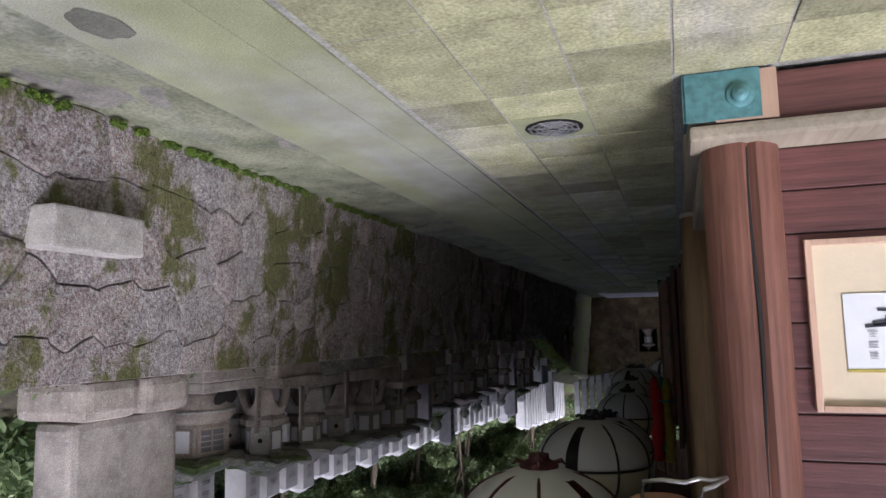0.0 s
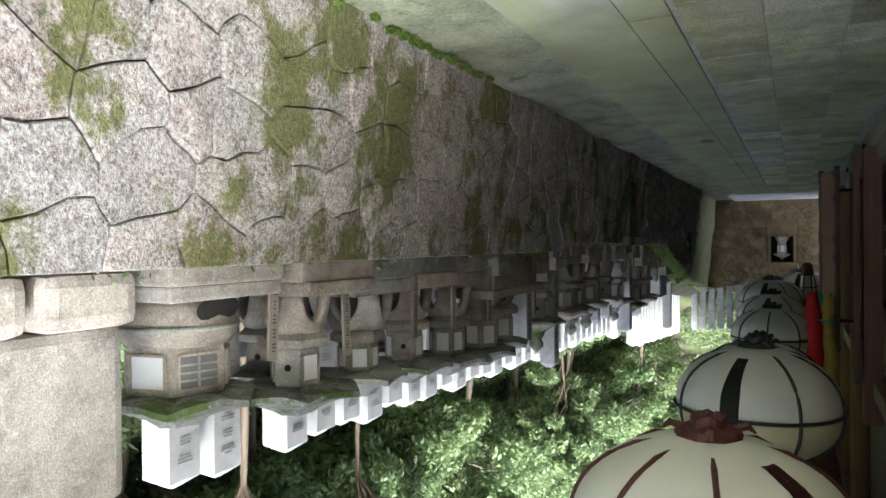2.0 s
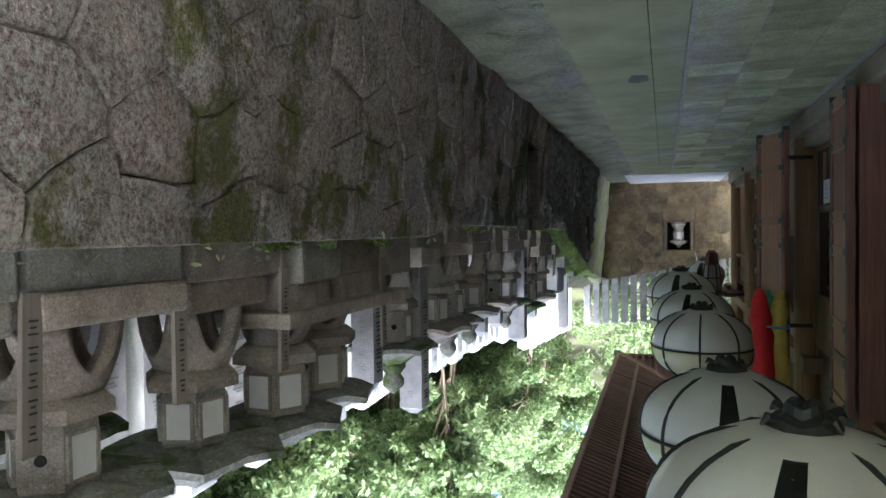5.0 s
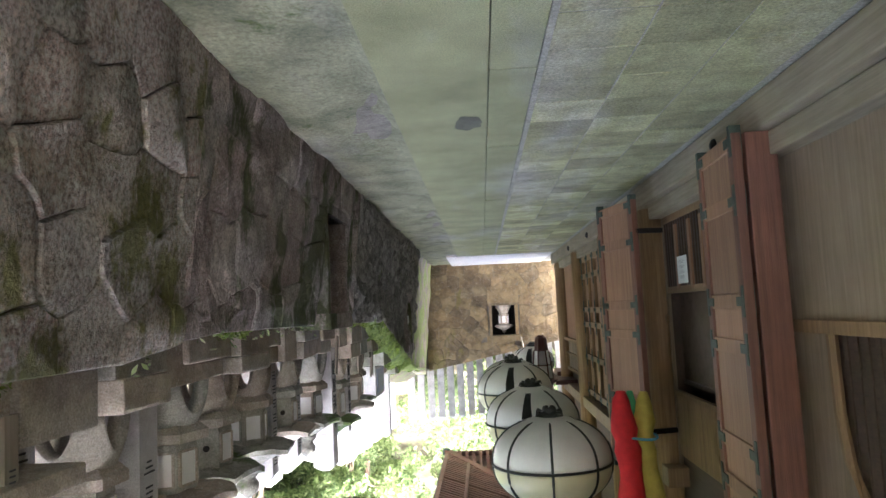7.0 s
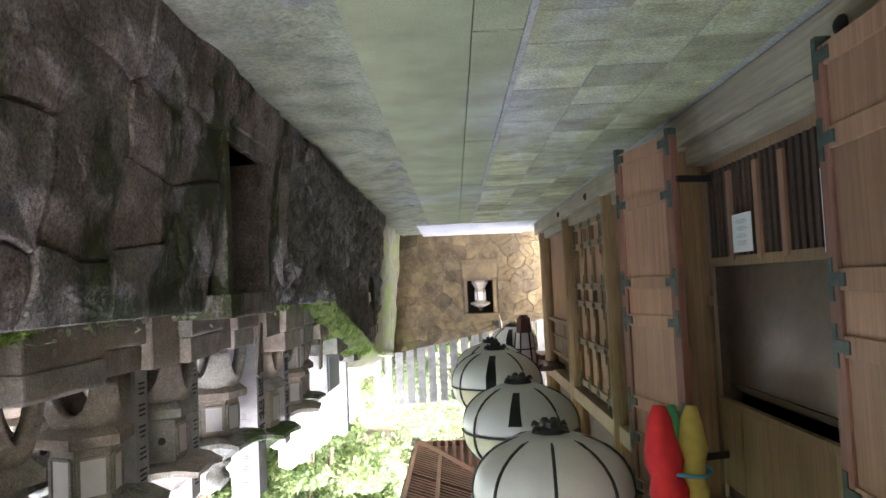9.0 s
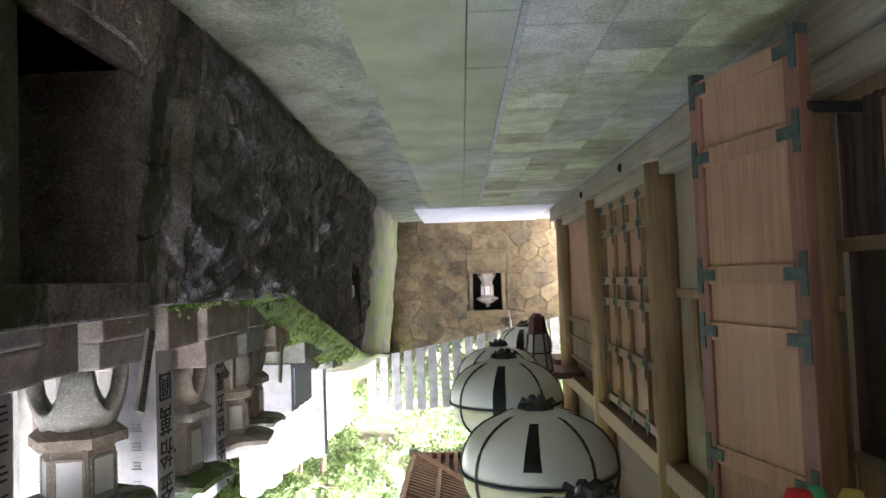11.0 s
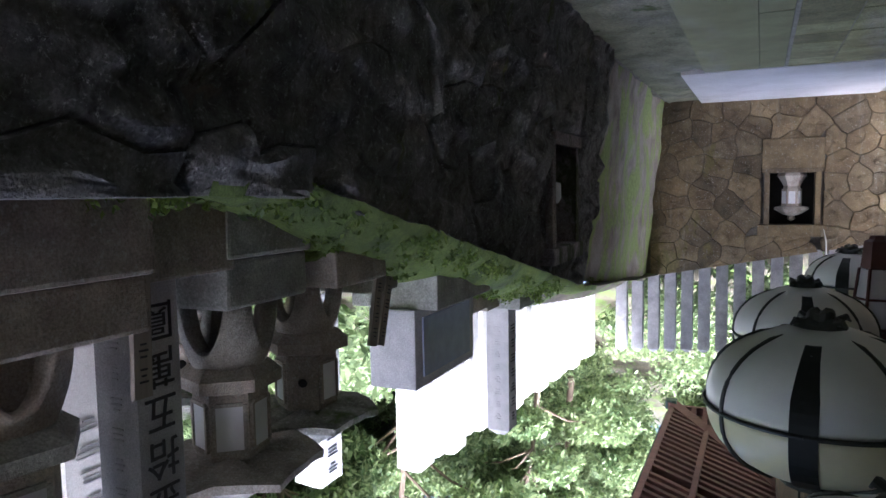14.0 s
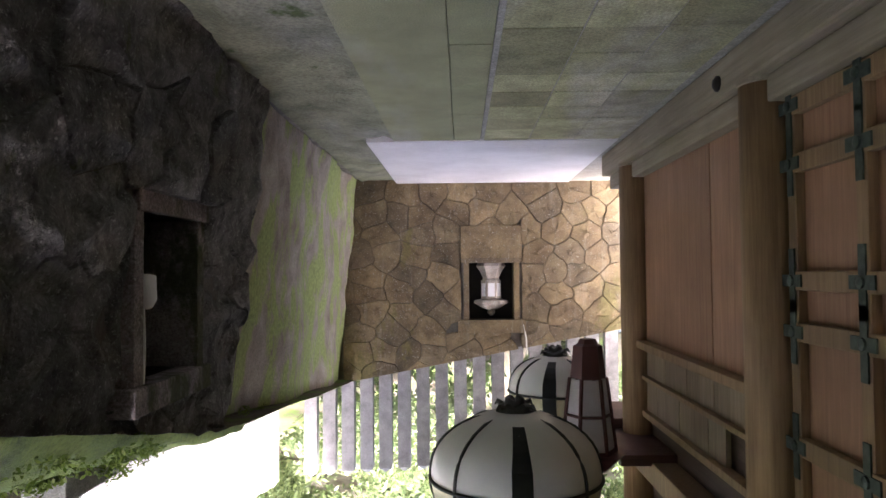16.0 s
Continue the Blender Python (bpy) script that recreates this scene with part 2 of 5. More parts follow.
M_CABLE = plain("white_cable", (0.65, 0.64, 0.60), 0.5)
M_INNER = plain("dim_brown_inner_screen", (0.15, 0.115, 0.085), 0.25)
M_BARK = wood("tree_bark", (0.09, 0.065, 0.045), (0.22, 0.17, 0.12), "z", 0.9)
M_LEAF = leafy("broad_leaf", (0.035, 0.075, 0.03), (0.16, 0.245, 0.09), (0.46, 0.53, 0.27))
M_LEAF_DARK = leafy("cedar_leaf", (0.016, 0.042, 0.014), (0.045, 0.10, 0.028), (0.11, 0.18, 0.05))


# ---- mesh helpers ----
def add_box(bm, x0, y0, z0, x1, y1, z1, bevel=0.0, m=None):
    vs = bmesh.ops.create_cube(bm, size=1)["verts"]
    for v in vs:
        v.co = Vector(((x0 + x1) / 2 + v.co.x * (x1 - x0), (y0 + y1) / 2 + v.co.y * (y1 - y0), (z0 + z1) / 2 + v.co.z * (z1 - z0)))
    if bevel:
        es = list({e for v in vs for e in v.link_edges})
        vs = bmesh.ops.bevel(bm, geom=es, offset=bevel, segments=2, affect="EDGES", profile=0.6)["verts"]
    if m:
        for v in vs:
            v.co = m @ v.co
    return vs


def add_lathe(bm, profile, n=24, centre=(0, 0), turn=0.0, squash=None):
    """Turns a profile of (radius, height) round the upright through centre; closes both ends."""
    rings = []
    for r, z in profile:
        ring = []
        for i in range(n):
            a = turn + 2 * math.pi * i / n
            k = squash(a, z) if squash else 0.0
            ring.append(bm.verts.new((centre[0] + r * math.cos(a), centre[1] + r * math.sin(a), z + k)))
        rings.append(ring)
    for a, b in zip(rings, rings[1:]):
        for i in range(n):
            bm.faces.new((a[i], a[(i + 1) % n], b[(i + 1) % n], b[i]))
    bm.faces.new(rings[0][::-1])
    bm.faces.new(rings[-1])


def add_tube(bm, pts, r, n=6):
    rings = []
    for i, p in enumerate(pts):
        p = Vector(p)
        d = (Vector(pts[min(i + 1, len(pts) - 1)]) - Vector(pts[max(i - 1, 0)])).normalized()
        u = d.cross(Vector((0.13, 0.21, 0.97)) if abs(d.z) < 0.9 else Vector((1, 0, 0))).normalized()
        w = d.cross(u)
        rr = r[i] if isinstance(r, (list, tuple)) else r
        rings.append([bm.verts.new(p + rr * (math.cos(2 * math.pi * k / n) * u + math.sin(2 * math.pi * k / n) * w)) for k in range(n)])
    for a, b in zip(rings, rings[1:]):
        for i in range(n):
            bm.faces.new((a[i], a[(i + 1) % n], b[(i + 1) % n], b[i]))
    bm.faces.new(rings[0][::-1])
    bm.faces.new(rings[-1])


def add_prism(bm, outline, y0, y1, swap=None):
    """Extrudes an (x, z) outline from y0 to y1; swap maps (x, y, z) elsewhere."""
    put = swap or (lambda x, y, z: (x, y, z))
    a = [bm.verts.new(put(x, y0, z)) for x, z in outline]
    b = [bm.verts.new(put(x, y1, z)) for x, z in outline]
    bm.faces.new(a)
    bm.faces.new(b[::-1])
    for i in range(len(a)):
        j = (i + 1) % len(a)
        bm.faces.new((a[j], a[i], b[i], b[j]))


def mesh_of(name, bm, material, smooth=False):
    bmesh.ops.recalc_face_normals(bm, faces=bm.faces)
    me = bpy.data.meshes.new(name)
    bm.to_mesh(me)
    bm.free()
    for m in material if isinstance(material, list) else [material]:
        me.materials.append(m)
    if smooth:
        for p in me.polygons:
            p.use_smooth = True
    return me


def part(name, bm, material, parent=None, label="", smooth=False):
    ob = new(name, mesh_of(name, bm, material, smooth))
    ob.parent = parent
    if label:
        tagged(ob, label)
    if name in ("inscription", "side_inscription", "print"):
        tagged(ob, "", "", "", "stuff")
    return ob


def thing(name, at, label, category, group="", turn=0.0):
    ob = new(name)
    ob.empty_display_size = 0.1
    ob.matrix_basis = pose(at[0], at[1], at[2], 0, 0, turn)
    return tagged(ob, label, category, group)


def B(*boxes, bevel=0.0):
    bm = bmesh.new()
    for b in boxes:
        add_box(bm, *b, bevel=bevel)
    return bm


def lettering(body, size, name, parent, material, m):
    """Characters from the built-in font, stacked downwards, as one flat raised mesh."""
    c = bpy.data.curves.new("lettering", "FONT")
    c.body, c.size, c.extrude, c.align_x, c.space_line = "\n".join(body), size, 0.004, "CENTER", 1.08
    tmp = bpy.data.objects.new("lettering", c)
    me = bpy.data.meshes.new_from_object(tmp)
    bpy.data.objects.remove(tmp)
    me.materials.clear()
    me.materials.append(material)
    me.transform(m)
    ob = new(name, me)
    ob.parent = parent
    return ob


def writing_bars(n, width, height, step, seed, put):
    """Small strokes where letters are too worn to be read."""
    bm, rnd = bmesh.new(), random.Random(seed)
    for i in range(n):
        for k in range(3):
            w, u = width * rnd.uniform(0.4, 1.0), -i * step - k * height * 0.4
            add_box(bm, -w / 2, -0.003, u - height * 0.12, w / 2, 0.003, u, m=put)
    return bm


# ---- the setting ----
END_Y, TILE = 29.3, 0.452
LEAN_IN = 0.115  # how far the retaining wall leans back for each metre of height


def structure(name, bm, material, label="", smooth=False):
    return tagged(part(name, bm, material, None, "", smooth), label, "", "", "structure")


def terrace(y):
    """Height of the retaining wall's top, rising along a mossy bank towards the far end."""
    if y < 12.2:
        return 1.44
    if y < 18.9:
        return 1.44 - 0.09 * min(1, (y - 12.2) / 0.6) + 0.04 * max(0.0, (y - 14) / 4.9)
    return min(1.39 + (y - 18.9) * 0.222, 2.4 + max(0, y - 23.5) * 0.1)


# ground sheet to the horizon
g = bmesh.new()
add_box(g, -400, -400, -0.4, 400, 400, -0.06)
structure("ground", g, M_GROUND, "damp gravelly earth round the temple")

floor = structure("floor", B((-4.0, -3.0, -0.08, 1.235, END_Y, -0.006)), M_JOINT, "pale mortar bed under the paving slabs")
# pale slab stands for the pool of daylight before the end wall
structure("floor_end_lit", B((-0.15, 26.0, -0.06, 2.4, END_Y, 0.012), bevel=0.006), M_LITCONC, "pale slab painting the daylight on the floor before the end wall")
strip = structure("floor_concrete", B((1.505, -3, -0.08, 2.12, END_Y, 0.0), bevel=0.004), M_CONC, "smooth pale grey concrete strip beside the paving")
bm = bmesh.new()
cols = [2.12 + 0.09 * i for i in range(10)]
rows_y = [-3 + 0.2 * i for i in range(163)]
grid = [[bm.verts.new((x, y, (-0.035 + 0.05 * noise.noise((x * 2, y * 1.3, 3)) + 0.03 * noise.noise((x * 7, y * 5, 9))) if 0 < i < 9 else -0.02)) for i, x in enumerate(cols)] for y in rows_y]
for r0, r1 in zip(grid, grid[1:]):
    for i in range(9):
        bm.faces.new((r0[i], r0[i + 1], r1[i + 1], r1[i]))
structure("floor_gutter", bm, M_GUTTER, "rough damp concrete gutter with moss along the wall foot", True)

# terrace behind the wall and the wooded slope
bm = bmesh.new()
xs = [3.05, 3.4, 3.8, 4.3, 4.8, 5.4, 6.2, 7.2, 8.5, 10, 12, 14.5, 17.5, 21, 26, 34]
ys = [-14 + 1.1 * i for i in range(62)]


def slope(x, y):
    base = terrace(min(max(y, 0), END_Y)) - 0.03 if x < 3.6 else terrace(min(max(y, 0), END_Y)) + 0.25 * (y > 19) * min(1, (y - 19) / 5)
    rise = 0.5 * max(0, x - 5.2) + 0.55 * max(0, y - END_Y - 1.4)
    return base + min(rise, 7.5) + 0.22 * noise.noise((x * 0.5, y * 0.5, 0)) * min(1, max(0, x - 4.6)) + 0.05 * noise.noise((x * 2, y * 2, 5))


grid = [[bm.verts.new((x, y, slope(x, y))) for x in xs] for y in ys]
for r0, r1 in zip(grid, grid[1:]):
    for i in range(len(xs) - 1):
        bm.faces.new((r0[i], r0[i + 1], r1[i + 1], r1[i]))
structure("ground_slope", bm, M_EARTH, "mossy earth terrace rising into a wooded slope", True)
bm = bmesh.new()
xs2, ys2 = [-16 + 1.3 * i for i in range(16)], [END_Y + 0.5 + 1.0 * i for i in range(18)]
grid = [[bm.verts.new((min(x, 3.2), y, 2.3 + 0.18 * max(0, x) + 0.6 * max(0, y - END_Y - 1.3) + 0.2 * noise.noise((x * 0.6, y * 0.6, 2)))) for x in xs2] for y in ys2]
for r0, r1 in zip(grid, grid[1:]):
    for i in range(len(xs2) - 1):
        bm.faces.new((r0[i], r0[i + 1], r1[i + 1], r1[i]))
structure("ground_bank", bm, M_EARTH, "earth bank above the end wall", True)

# retaining wall core with two openings for its niches
NICHES = ((15.42, 16.2, 0.38, 1.26), (22.35, 23.15, 1.02, 1.88))


def wall_x(z):
    return 2.86 + LEAN_IN * z


def wall_block(bm, y0, y1, z0, z1, back=0.6):
    add_prism(bm, [(wall_x(z0) + 0.05, z0), (wall_x(z1) + 0.05, z1), (wall_x(z1) + back, z1), (wall_x(z0) + back + 0.1, z0)], y0, y1)


bm = bmesh.new()
cuts = sorted({-6.0, 12.2, 18.9, 24.2, *[-6 + 2 * i for i in range(9)], *[v for n in NICHES for v in n[:2]], 19.7, 20.5, 21.3, 22.1})
for a, b in zip(cuts, cuts[1:]):
    top = min(terrace(a + 0.01), terrace(b - 0.01)) - 0.02
    hole = next((n for n in NICHES if n[0] - 0.01 <= a and b <= n[1] + 0.01), None)
    if hole:
        wall_block(bm, a, b, -0.1, hole[2])
        if top > hole[3] + 0.03:
            wall_block(bm, a, b, hole[3], top)
        add_box(bm, wall_x(1) + 0.55, a, hole[2], wall_x(1) + 0.75, b, hole[3])
    else:
        wall_block(bm, a, b, -0.1, top)
wall_right = structure("wall_right", bm, M_MORTAR, "long retaining wall of fitted mossy stones")

bm = bmesh.new()
ny, nz = 24, 14
grid = []
for i in range(ny + 1):
    y = 24.0 + (END_Y + 0.1 - 24.0) * i / ny
    h = 2.38 + (y - 24) * 0.125
    col = []
    for k in range(nz + 1):
        z = -0.1 + (h + 0.1) * k / nz
        d = 0.10 * noise.noise((y * 0.9, z * 1.1, 4)) + 0.04 * noise.noise((y * 4, z * 3, 8))
        col.append(bm.verts.new((3.02 + 0.085 * z + d, y, z)))
    for dx in (0.7,):
        col.append(bm.verts.new((4.0, y, h)))
        col.append(bm.verts.new((4.0, y, -0.1)))
    grid.append(col)
for a, b in zip(grid, grid[1:]):
    for k in range(len(a) - 1):
        bm.faces.new((a[k], a[k + 1], b[k + 1], b[k]))
for col in (grid[0], grid[-1]):
    bm.faces.new(col)
structure("wall_right_far", bm, M_MOSSROCK, "smooth weathered rock wall streaked with bright green moss", True)


def end_top(x):
    return 2.36 + 0.19 * x


bm = bmesh.new()
HX0, HX1, HZ0, HZ1 = 0.63, 1.37, 1.2, 2.04
for x0, x1 in ((-6.0, -3.0), (-3.0, -1.0), (-1.0, HX0), (HX0, HX1), (HX1, 2.4), (2.4, 3.7)):
    t0, t1 = max(end_top(x0), 1.9) - 0.03, max(end_top(x1), 1.9) - 0.03
    for za, zb, zc in (((-0.1, HZ0, HZ0), (HZ1, t0, t1)) if x0 == HX0 else ((-0.1, t0, t1),)):
        add_prism(bm, [(x0, za), (x1, za), (x1, zc), (x0, zb)], END_Y + 0.05, END_Y + 0.55)
add_box(bm, HX0, END_Y + 0.5, HZ0, HX1, END_Y + 0.7, HZ1)
wall_end = structure("wall_end", bm, M_MORTAR, "end wall of brown fitted stones with a lantern niche")


# ---- the hall along the walk ----
FACE = -0.2
bm = B((-0.52, 5.62, 0.0, FACE, 27.1, 0.24), bevel=0.02)
sill_beam = thing("sill_beam", (0, 0, 0), "pale weathered timber sill beam along the hall's foot", "beam")
part("beam", bm, M_BEAM, sill_beam)
part("end_cap", B((-0.53, 5.605, -0.0, FACE + 0.008, 5.62, 0.235), (FACE + 0.002, 5.605, 0.002, FACE + 0.012, 5.8, 0.235)), M_TEAL, sill_beam, "teal painted bronze end cap")
for y in (14.62, 17.85, 20.95, 23.42):
    bm = bmesh.new()
    add_lathe(bm, [(0.052, 0), (0.05, 0.014), (0.03, 0.03), (0.012, 0.036)], 14)
    bm.transform(pose(FACE, y, 0.15, 0, 90, 0))
    part("boss", bm, M_IRON, sill_beam, "dark round metal boss")
front_beam = thing("sill_beam", (0, 0, 0), "worn reddish timber sill beam with a bronze boss", "beam")
part("beam", B((-2.65, 5.63, 0.02, -0.525, 5.9, 0.25), bevel=0.02), M_PLANK, front_beam)
part("moulding", B((-2.65, 5.60, 0.252, -0.21, 5.9, 0.33), bevel=0.02), M_BEAM, front_beam)
bm = bmesh.new()
add_lathe(bm, [(0.062, 0), (0.06, 0.015), (0.042, 0.022), (0.036, 0.034), (0.015, 0.045)], 18)
bm.transform(pose(-0.44, 5.61, 0.125, 90, 0, 0))
part("boss", bm, M_TEAL, front_beam, "teal bronze boss")
part("patch", B((-0.60, 5.607, 0.01, -0.33, 5.618, 0.245)), M_FRAME, front_beam, "bare pale wood where paint has flaked")

structure("ledge", B((-0.60, 5.9, 0.245, -0.27, 27.0, 0.40), bevel=0.015), M_BEAM, "second timber sill set back above the beam")
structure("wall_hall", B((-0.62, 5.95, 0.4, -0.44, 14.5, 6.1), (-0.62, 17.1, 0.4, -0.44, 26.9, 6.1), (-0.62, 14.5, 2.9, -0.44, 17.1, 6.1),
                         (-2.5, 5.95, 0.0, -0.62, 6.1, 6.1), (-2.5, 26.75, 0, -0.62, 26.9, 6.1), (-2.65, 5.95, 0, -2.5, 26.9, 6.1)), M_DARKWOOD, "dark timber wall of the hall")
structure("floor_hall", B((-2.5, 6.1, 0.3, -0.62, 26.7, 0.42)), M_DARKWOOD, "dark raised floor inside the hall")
# added out of view: stops sky light leaking in under the roof
structure("ceiling_hall", B((-2.5, 6.1, 3.58, -0.62, 26.75, 3.64)), M_DARKWOOD, "unseen ceiling added to keep sky light out of the hall")
structure("nageshi_rail", B((-0.44, 16.85, 3.02, -0.22, 27.0, 3.22), (-0.44, 6.1, 3.02, -0.22, 14.4, 3.22), bevel=0.01), M_POSTW, "timber tie rail along the hall")


def round_post(y, r=0.155, label="thick round brown timber post"):
    p = thing("post", (-0.33, y, 0.24), label, "post", "posts of the hall")
    bm = bmesh.new()
    add_lathe(bm, [(r, 0.0), (r * 1.0, 1.4), (r * 0.97, 5.66)], 28)
    part("shaft", bm, M_POSTW, p, smooth=True)
    bm = bmesh.new()
    add_lathe(bm, [(r * 1.06, 0.0), (r * 1.06, 0.03), (r, 0.035)], 28)
    part("collar", bm, M_BEAM, p)
    return p


for y in (8.4, 11.35, 17.2, 19.9, 23.02, 26.1):
    round_post(y)

dp = thing("door_post", (-0.21, 13.93, 0.24), "square red-brown timber door post", "post")
part("shaft", B((-0.11, -0.1, 0, 0.09, 0.1, 3.3), bevel=0.012), M_COLUMN, dp)

# corner column, cracked
col = thing("column", (-0.44, 5.86, 0.33), "cracked red-brown timber corner column", "column")
bm = bmesh.new()
prof = []
for i in range(36):
    a = 2 * math.pi * i / 36
    r = 0.178
    if abs(a - math.radians(262)) < 0.1:
        r = 0.15
    prof.append((r * math.cos(a), r * math.sin(a)))
lo = [bm.verts.new((x, y, 0)) for x, y in prof]
hi = [bm.verts.new((x * 0.93, y * 0.93, 5.57)) for x, y in prof]
for i in range(36):
    bm.faces.new((lo[i], lo[(i + 1) % 36], hi[(i + 1) % 36], hi[i]))
bm.faces.new(lo[::-1])
bm.faces.new(hi)
part("shaft", bm, M_COLUMN, col)
bm = bmesh.new()
add_tube(bm, [(-0.022 + 0.008 * math.sin(z * 5), -0.158, z) for z in [0.02 + 0.2 * i for i in range(9)]], [0.004, 0.009, 0.011, 0.012, 0.011, 0.01, 0.008, 0.006, 0.003], 5)
part("crack", bm, M_HOLE, col, "deep dark drying crack")

# plank wall facing the entrance
front = structure("wall_front", B((-2.65, 5.90, 0.33, -0.6, 5.95, 6.0)), M_DARKWOOD, "dark red horizontal plank wall at the hall's end")

# eave: soffit, rafters, roof with hipped corners
EX, EZ, PITCH = 2.76, 5.2, 0.34
R0, R1 = 3.7, 29.13
DEEP = 3.0  # how far the eave reaches out from the hall's wall


def eave_z(x):
    return EZ + (EX - x) * PITCH


bm = bmesh.new()
for lift in (0.10, 0.14):
    ring = [bm.verts.new(p) for p in ((EX, R0, EZ + lift), (EX, R1, EZ + lift), (EX - DEEP, R1 - DEEP, eave_z(EX - DEEP) + lift), (EX - DEEP, R0, eave_z(EX - DEEP) + lift))]
    bm.faces.new(ring)
    ring = [bm.verts.new(p) for p in ((EX, R1, EZ + lift), (-2.9, R1, EZ + lift), (-2.9, R1 - DEEP, eave_z(EX - DEEP) + lift), (EX - DEEP, R1 - DEEP, eave_z(EX - DEEP) + lift))]
    bm.faces.new(ring)
structure("ceiling_soffit", bm, M_SOFFIT, "sooty boarded underside of the eave")
roof = thing("roof", (0, 0, 0), "deep hipped temple eave with red-brown rafters", "roof")
RIDGE = -0.1
bm = bmesh.new()
zr = eave_z(RIDGE) + 0.3
e = [(EX + 0.14, R0 - 0.2), (EX + 0.14, R1 + 0.14), (2 * RIDGE - EX, R1 + 0.14), (2 * RIDGE - EX, R0 - 0.2)]
low = [bm.verts.new((x, y, EZ + 0.16)) for x, y in e]
mid = [bm.verts.new((x, y, EZ + 0.30)) for x, y in e]
top = [bm.verts.new((RIDGE, R0 + 3, zr)), bm.verts.new((RIDGE, R1 - 4, zr))]
for i in range(4):
    bm.faces.new((low[i], low[(i + 1) % 4], mid[(i + 1) % 4], mid[i]))
bm.faces.new((mid[0], mid[1], top[1], top[0]))
bm.faces.new((mid[1], mid[2], top[1]))
bm.faces.new((mid[2], mid[3], top[0], top[1]))
bm.faces.new((mid[3], mid[0], top[0]))
part("roof_slope", bm, M_ROOF, roof, "dark roof covering")
part("eave_board", B((EX - 0.03, R0, EZ - 0.02, EX + 0.06, R1 + 0.06, EZ + 0.15), bevel=0.01), M_RAFTER, roof, "long red-brown eave board")
part("eave_board", B((-2.96, R1 - 0.03, EZ - 0.02, EX - 0.03, R1 + 0.06, EZ + 0.15), bevel=0.01), M_RAFTER, roof, "red-brown eave board across the end")
part("inner_board", B((EX - 0.62, R0, eave_z(EX - 0.62) - 0.06, EX - 0.54, R1 - 0.6, eave_z(EX - 0.62) + 0.1), bevel=0.01), M_RAFTER, roof, "second eave board behind the first")
bm = bmesh.new()
add_prism(bm, [(EX + 0.02, EZ - 0.07), (EX - DEEP, eave_z(EX - DEEP) - 0.07), (EX - DEEP, eave_z(EX - DEEP) + 0.09), (EX + 0.02, EZ + 0.09)], -0.1, 0.1, lambda x, y, z: (x + y * 0.7, R1 - (EX - x) - y * 0.7, z))
part("hip_rafter", bm, M_RAFTER, roof, "broad hip rafter at the corner")
part("hip_cap", B((EX - 0.05, R1 - 0.05, EZ - 0.10, EX + 0.14, R1 + 0.14, EZ + 0.06), bevel=0.02), M_VERDIGRIS, roof, "green bronze cap on the hip rafter")
bm = bmesh.new()
add_prism(bm, [(EX - 0.03, EZ - 0.02), (EX - DEEP, eave_z(EX - DEEP) - 0.02), (EX - DEEP, eave_z(EX - DEEP) + 0.09), (EX - 0.03, EZ + 0.09)], -0.04, 0.04)
rafter_mesh = mesh_of("rafter", bm, M_RAFTER)
y = R0 + 0.1
while y < R1 - DEEP:
    o = new("rafter", rafter_mesh)
    o.parent, o.location = roof, (0, y, 0)
    y += 0.19
# shorter jack rafters run into the hip from both sides
for k in range(1, 16):
    ln = DEEP - 0.19 * k
    if ln < 0.15:
        continue
    for side in (0, 1):
        bm = bmesh.new()
        put = (lambda x, y, z: (x, R1 - DEEP + y, z)) if side == 0 else (lambda x, y, z: (EX - DEEP + y, R1 - (EX - x), z))
        add_prism(bm, [(EX - 0.03, EZ - 0.02), (EX - ln, eave_z(EX - ln) - 0.02), (EX - ln, eave_z(EX - ln) + 0.09), (EX - 0.03, EZ + 0.09)], 0.19 * k - 0.04, 0.19 * k + 0.04, put)
        part("rafter", bm, M_RAFTER, roof)
part("lamp_beam", B((0.84, R0, 5.56, 1.18, R1 - 1.5, 5.72), bevel=0.01), M_DARKWOOD, roof, "dark beam from which the lanterns hang")
part("wall_plate", B((-0.5, 5.9, 5.9, -0.2, 27, 6.16), bevel=0.01), M_DARKWOOD, roof)


# ---- hall fittings ----
def rail_panel(name, y0, y1, z0, z1, label, x=-0.40, planks=1, mat=M_PANEL):
    p = thing(name, (x, (y0 + y1) / 2, z0), label, "wall panel")
    w, h = (y1 - y0) / 2, z1 - z0
    n = max(1, planks)
    for i in range(n):
        a, b = -w + 2 * w * i / n, -w + 2 * w * (i + 1) / n
        part("board", B((-0.02, a + 0.003, 0, 0.02 + 0.004 * (i % 2), b - 0.003, h), bevel=0.004), mat, p)
    return p


# sliding panel, rail and short boards of the far bay
rail_panel("panel_door", 23.19, 25.93, 0.40, 2.02, "plain reddish-brown wooden panel door", planks=3)
structure("trim", B((-0.42, 23.18, 2.02, -0.28, 25.94, 2.09), (-0.42, 23.18, 2.36, -0.33, 25.94, 2.40), (-0.42, 23.18, 2.7, -0.33, 25.94, 2.76), bevel=0.006), M_POSTW, "timber rails above the panel door")
rail_panel("transom_boards", 23.19, 25.93, 2.09, 2.36, "short greyed vertical boards over a door", planks=9, mat=M_OLDPANEL)
rail_panel("transom_boards", 23.9, 25.93, 2.40, 2.7, "short greyed vertical boards over a door", planks=6, mat=M_OLDPANEL)
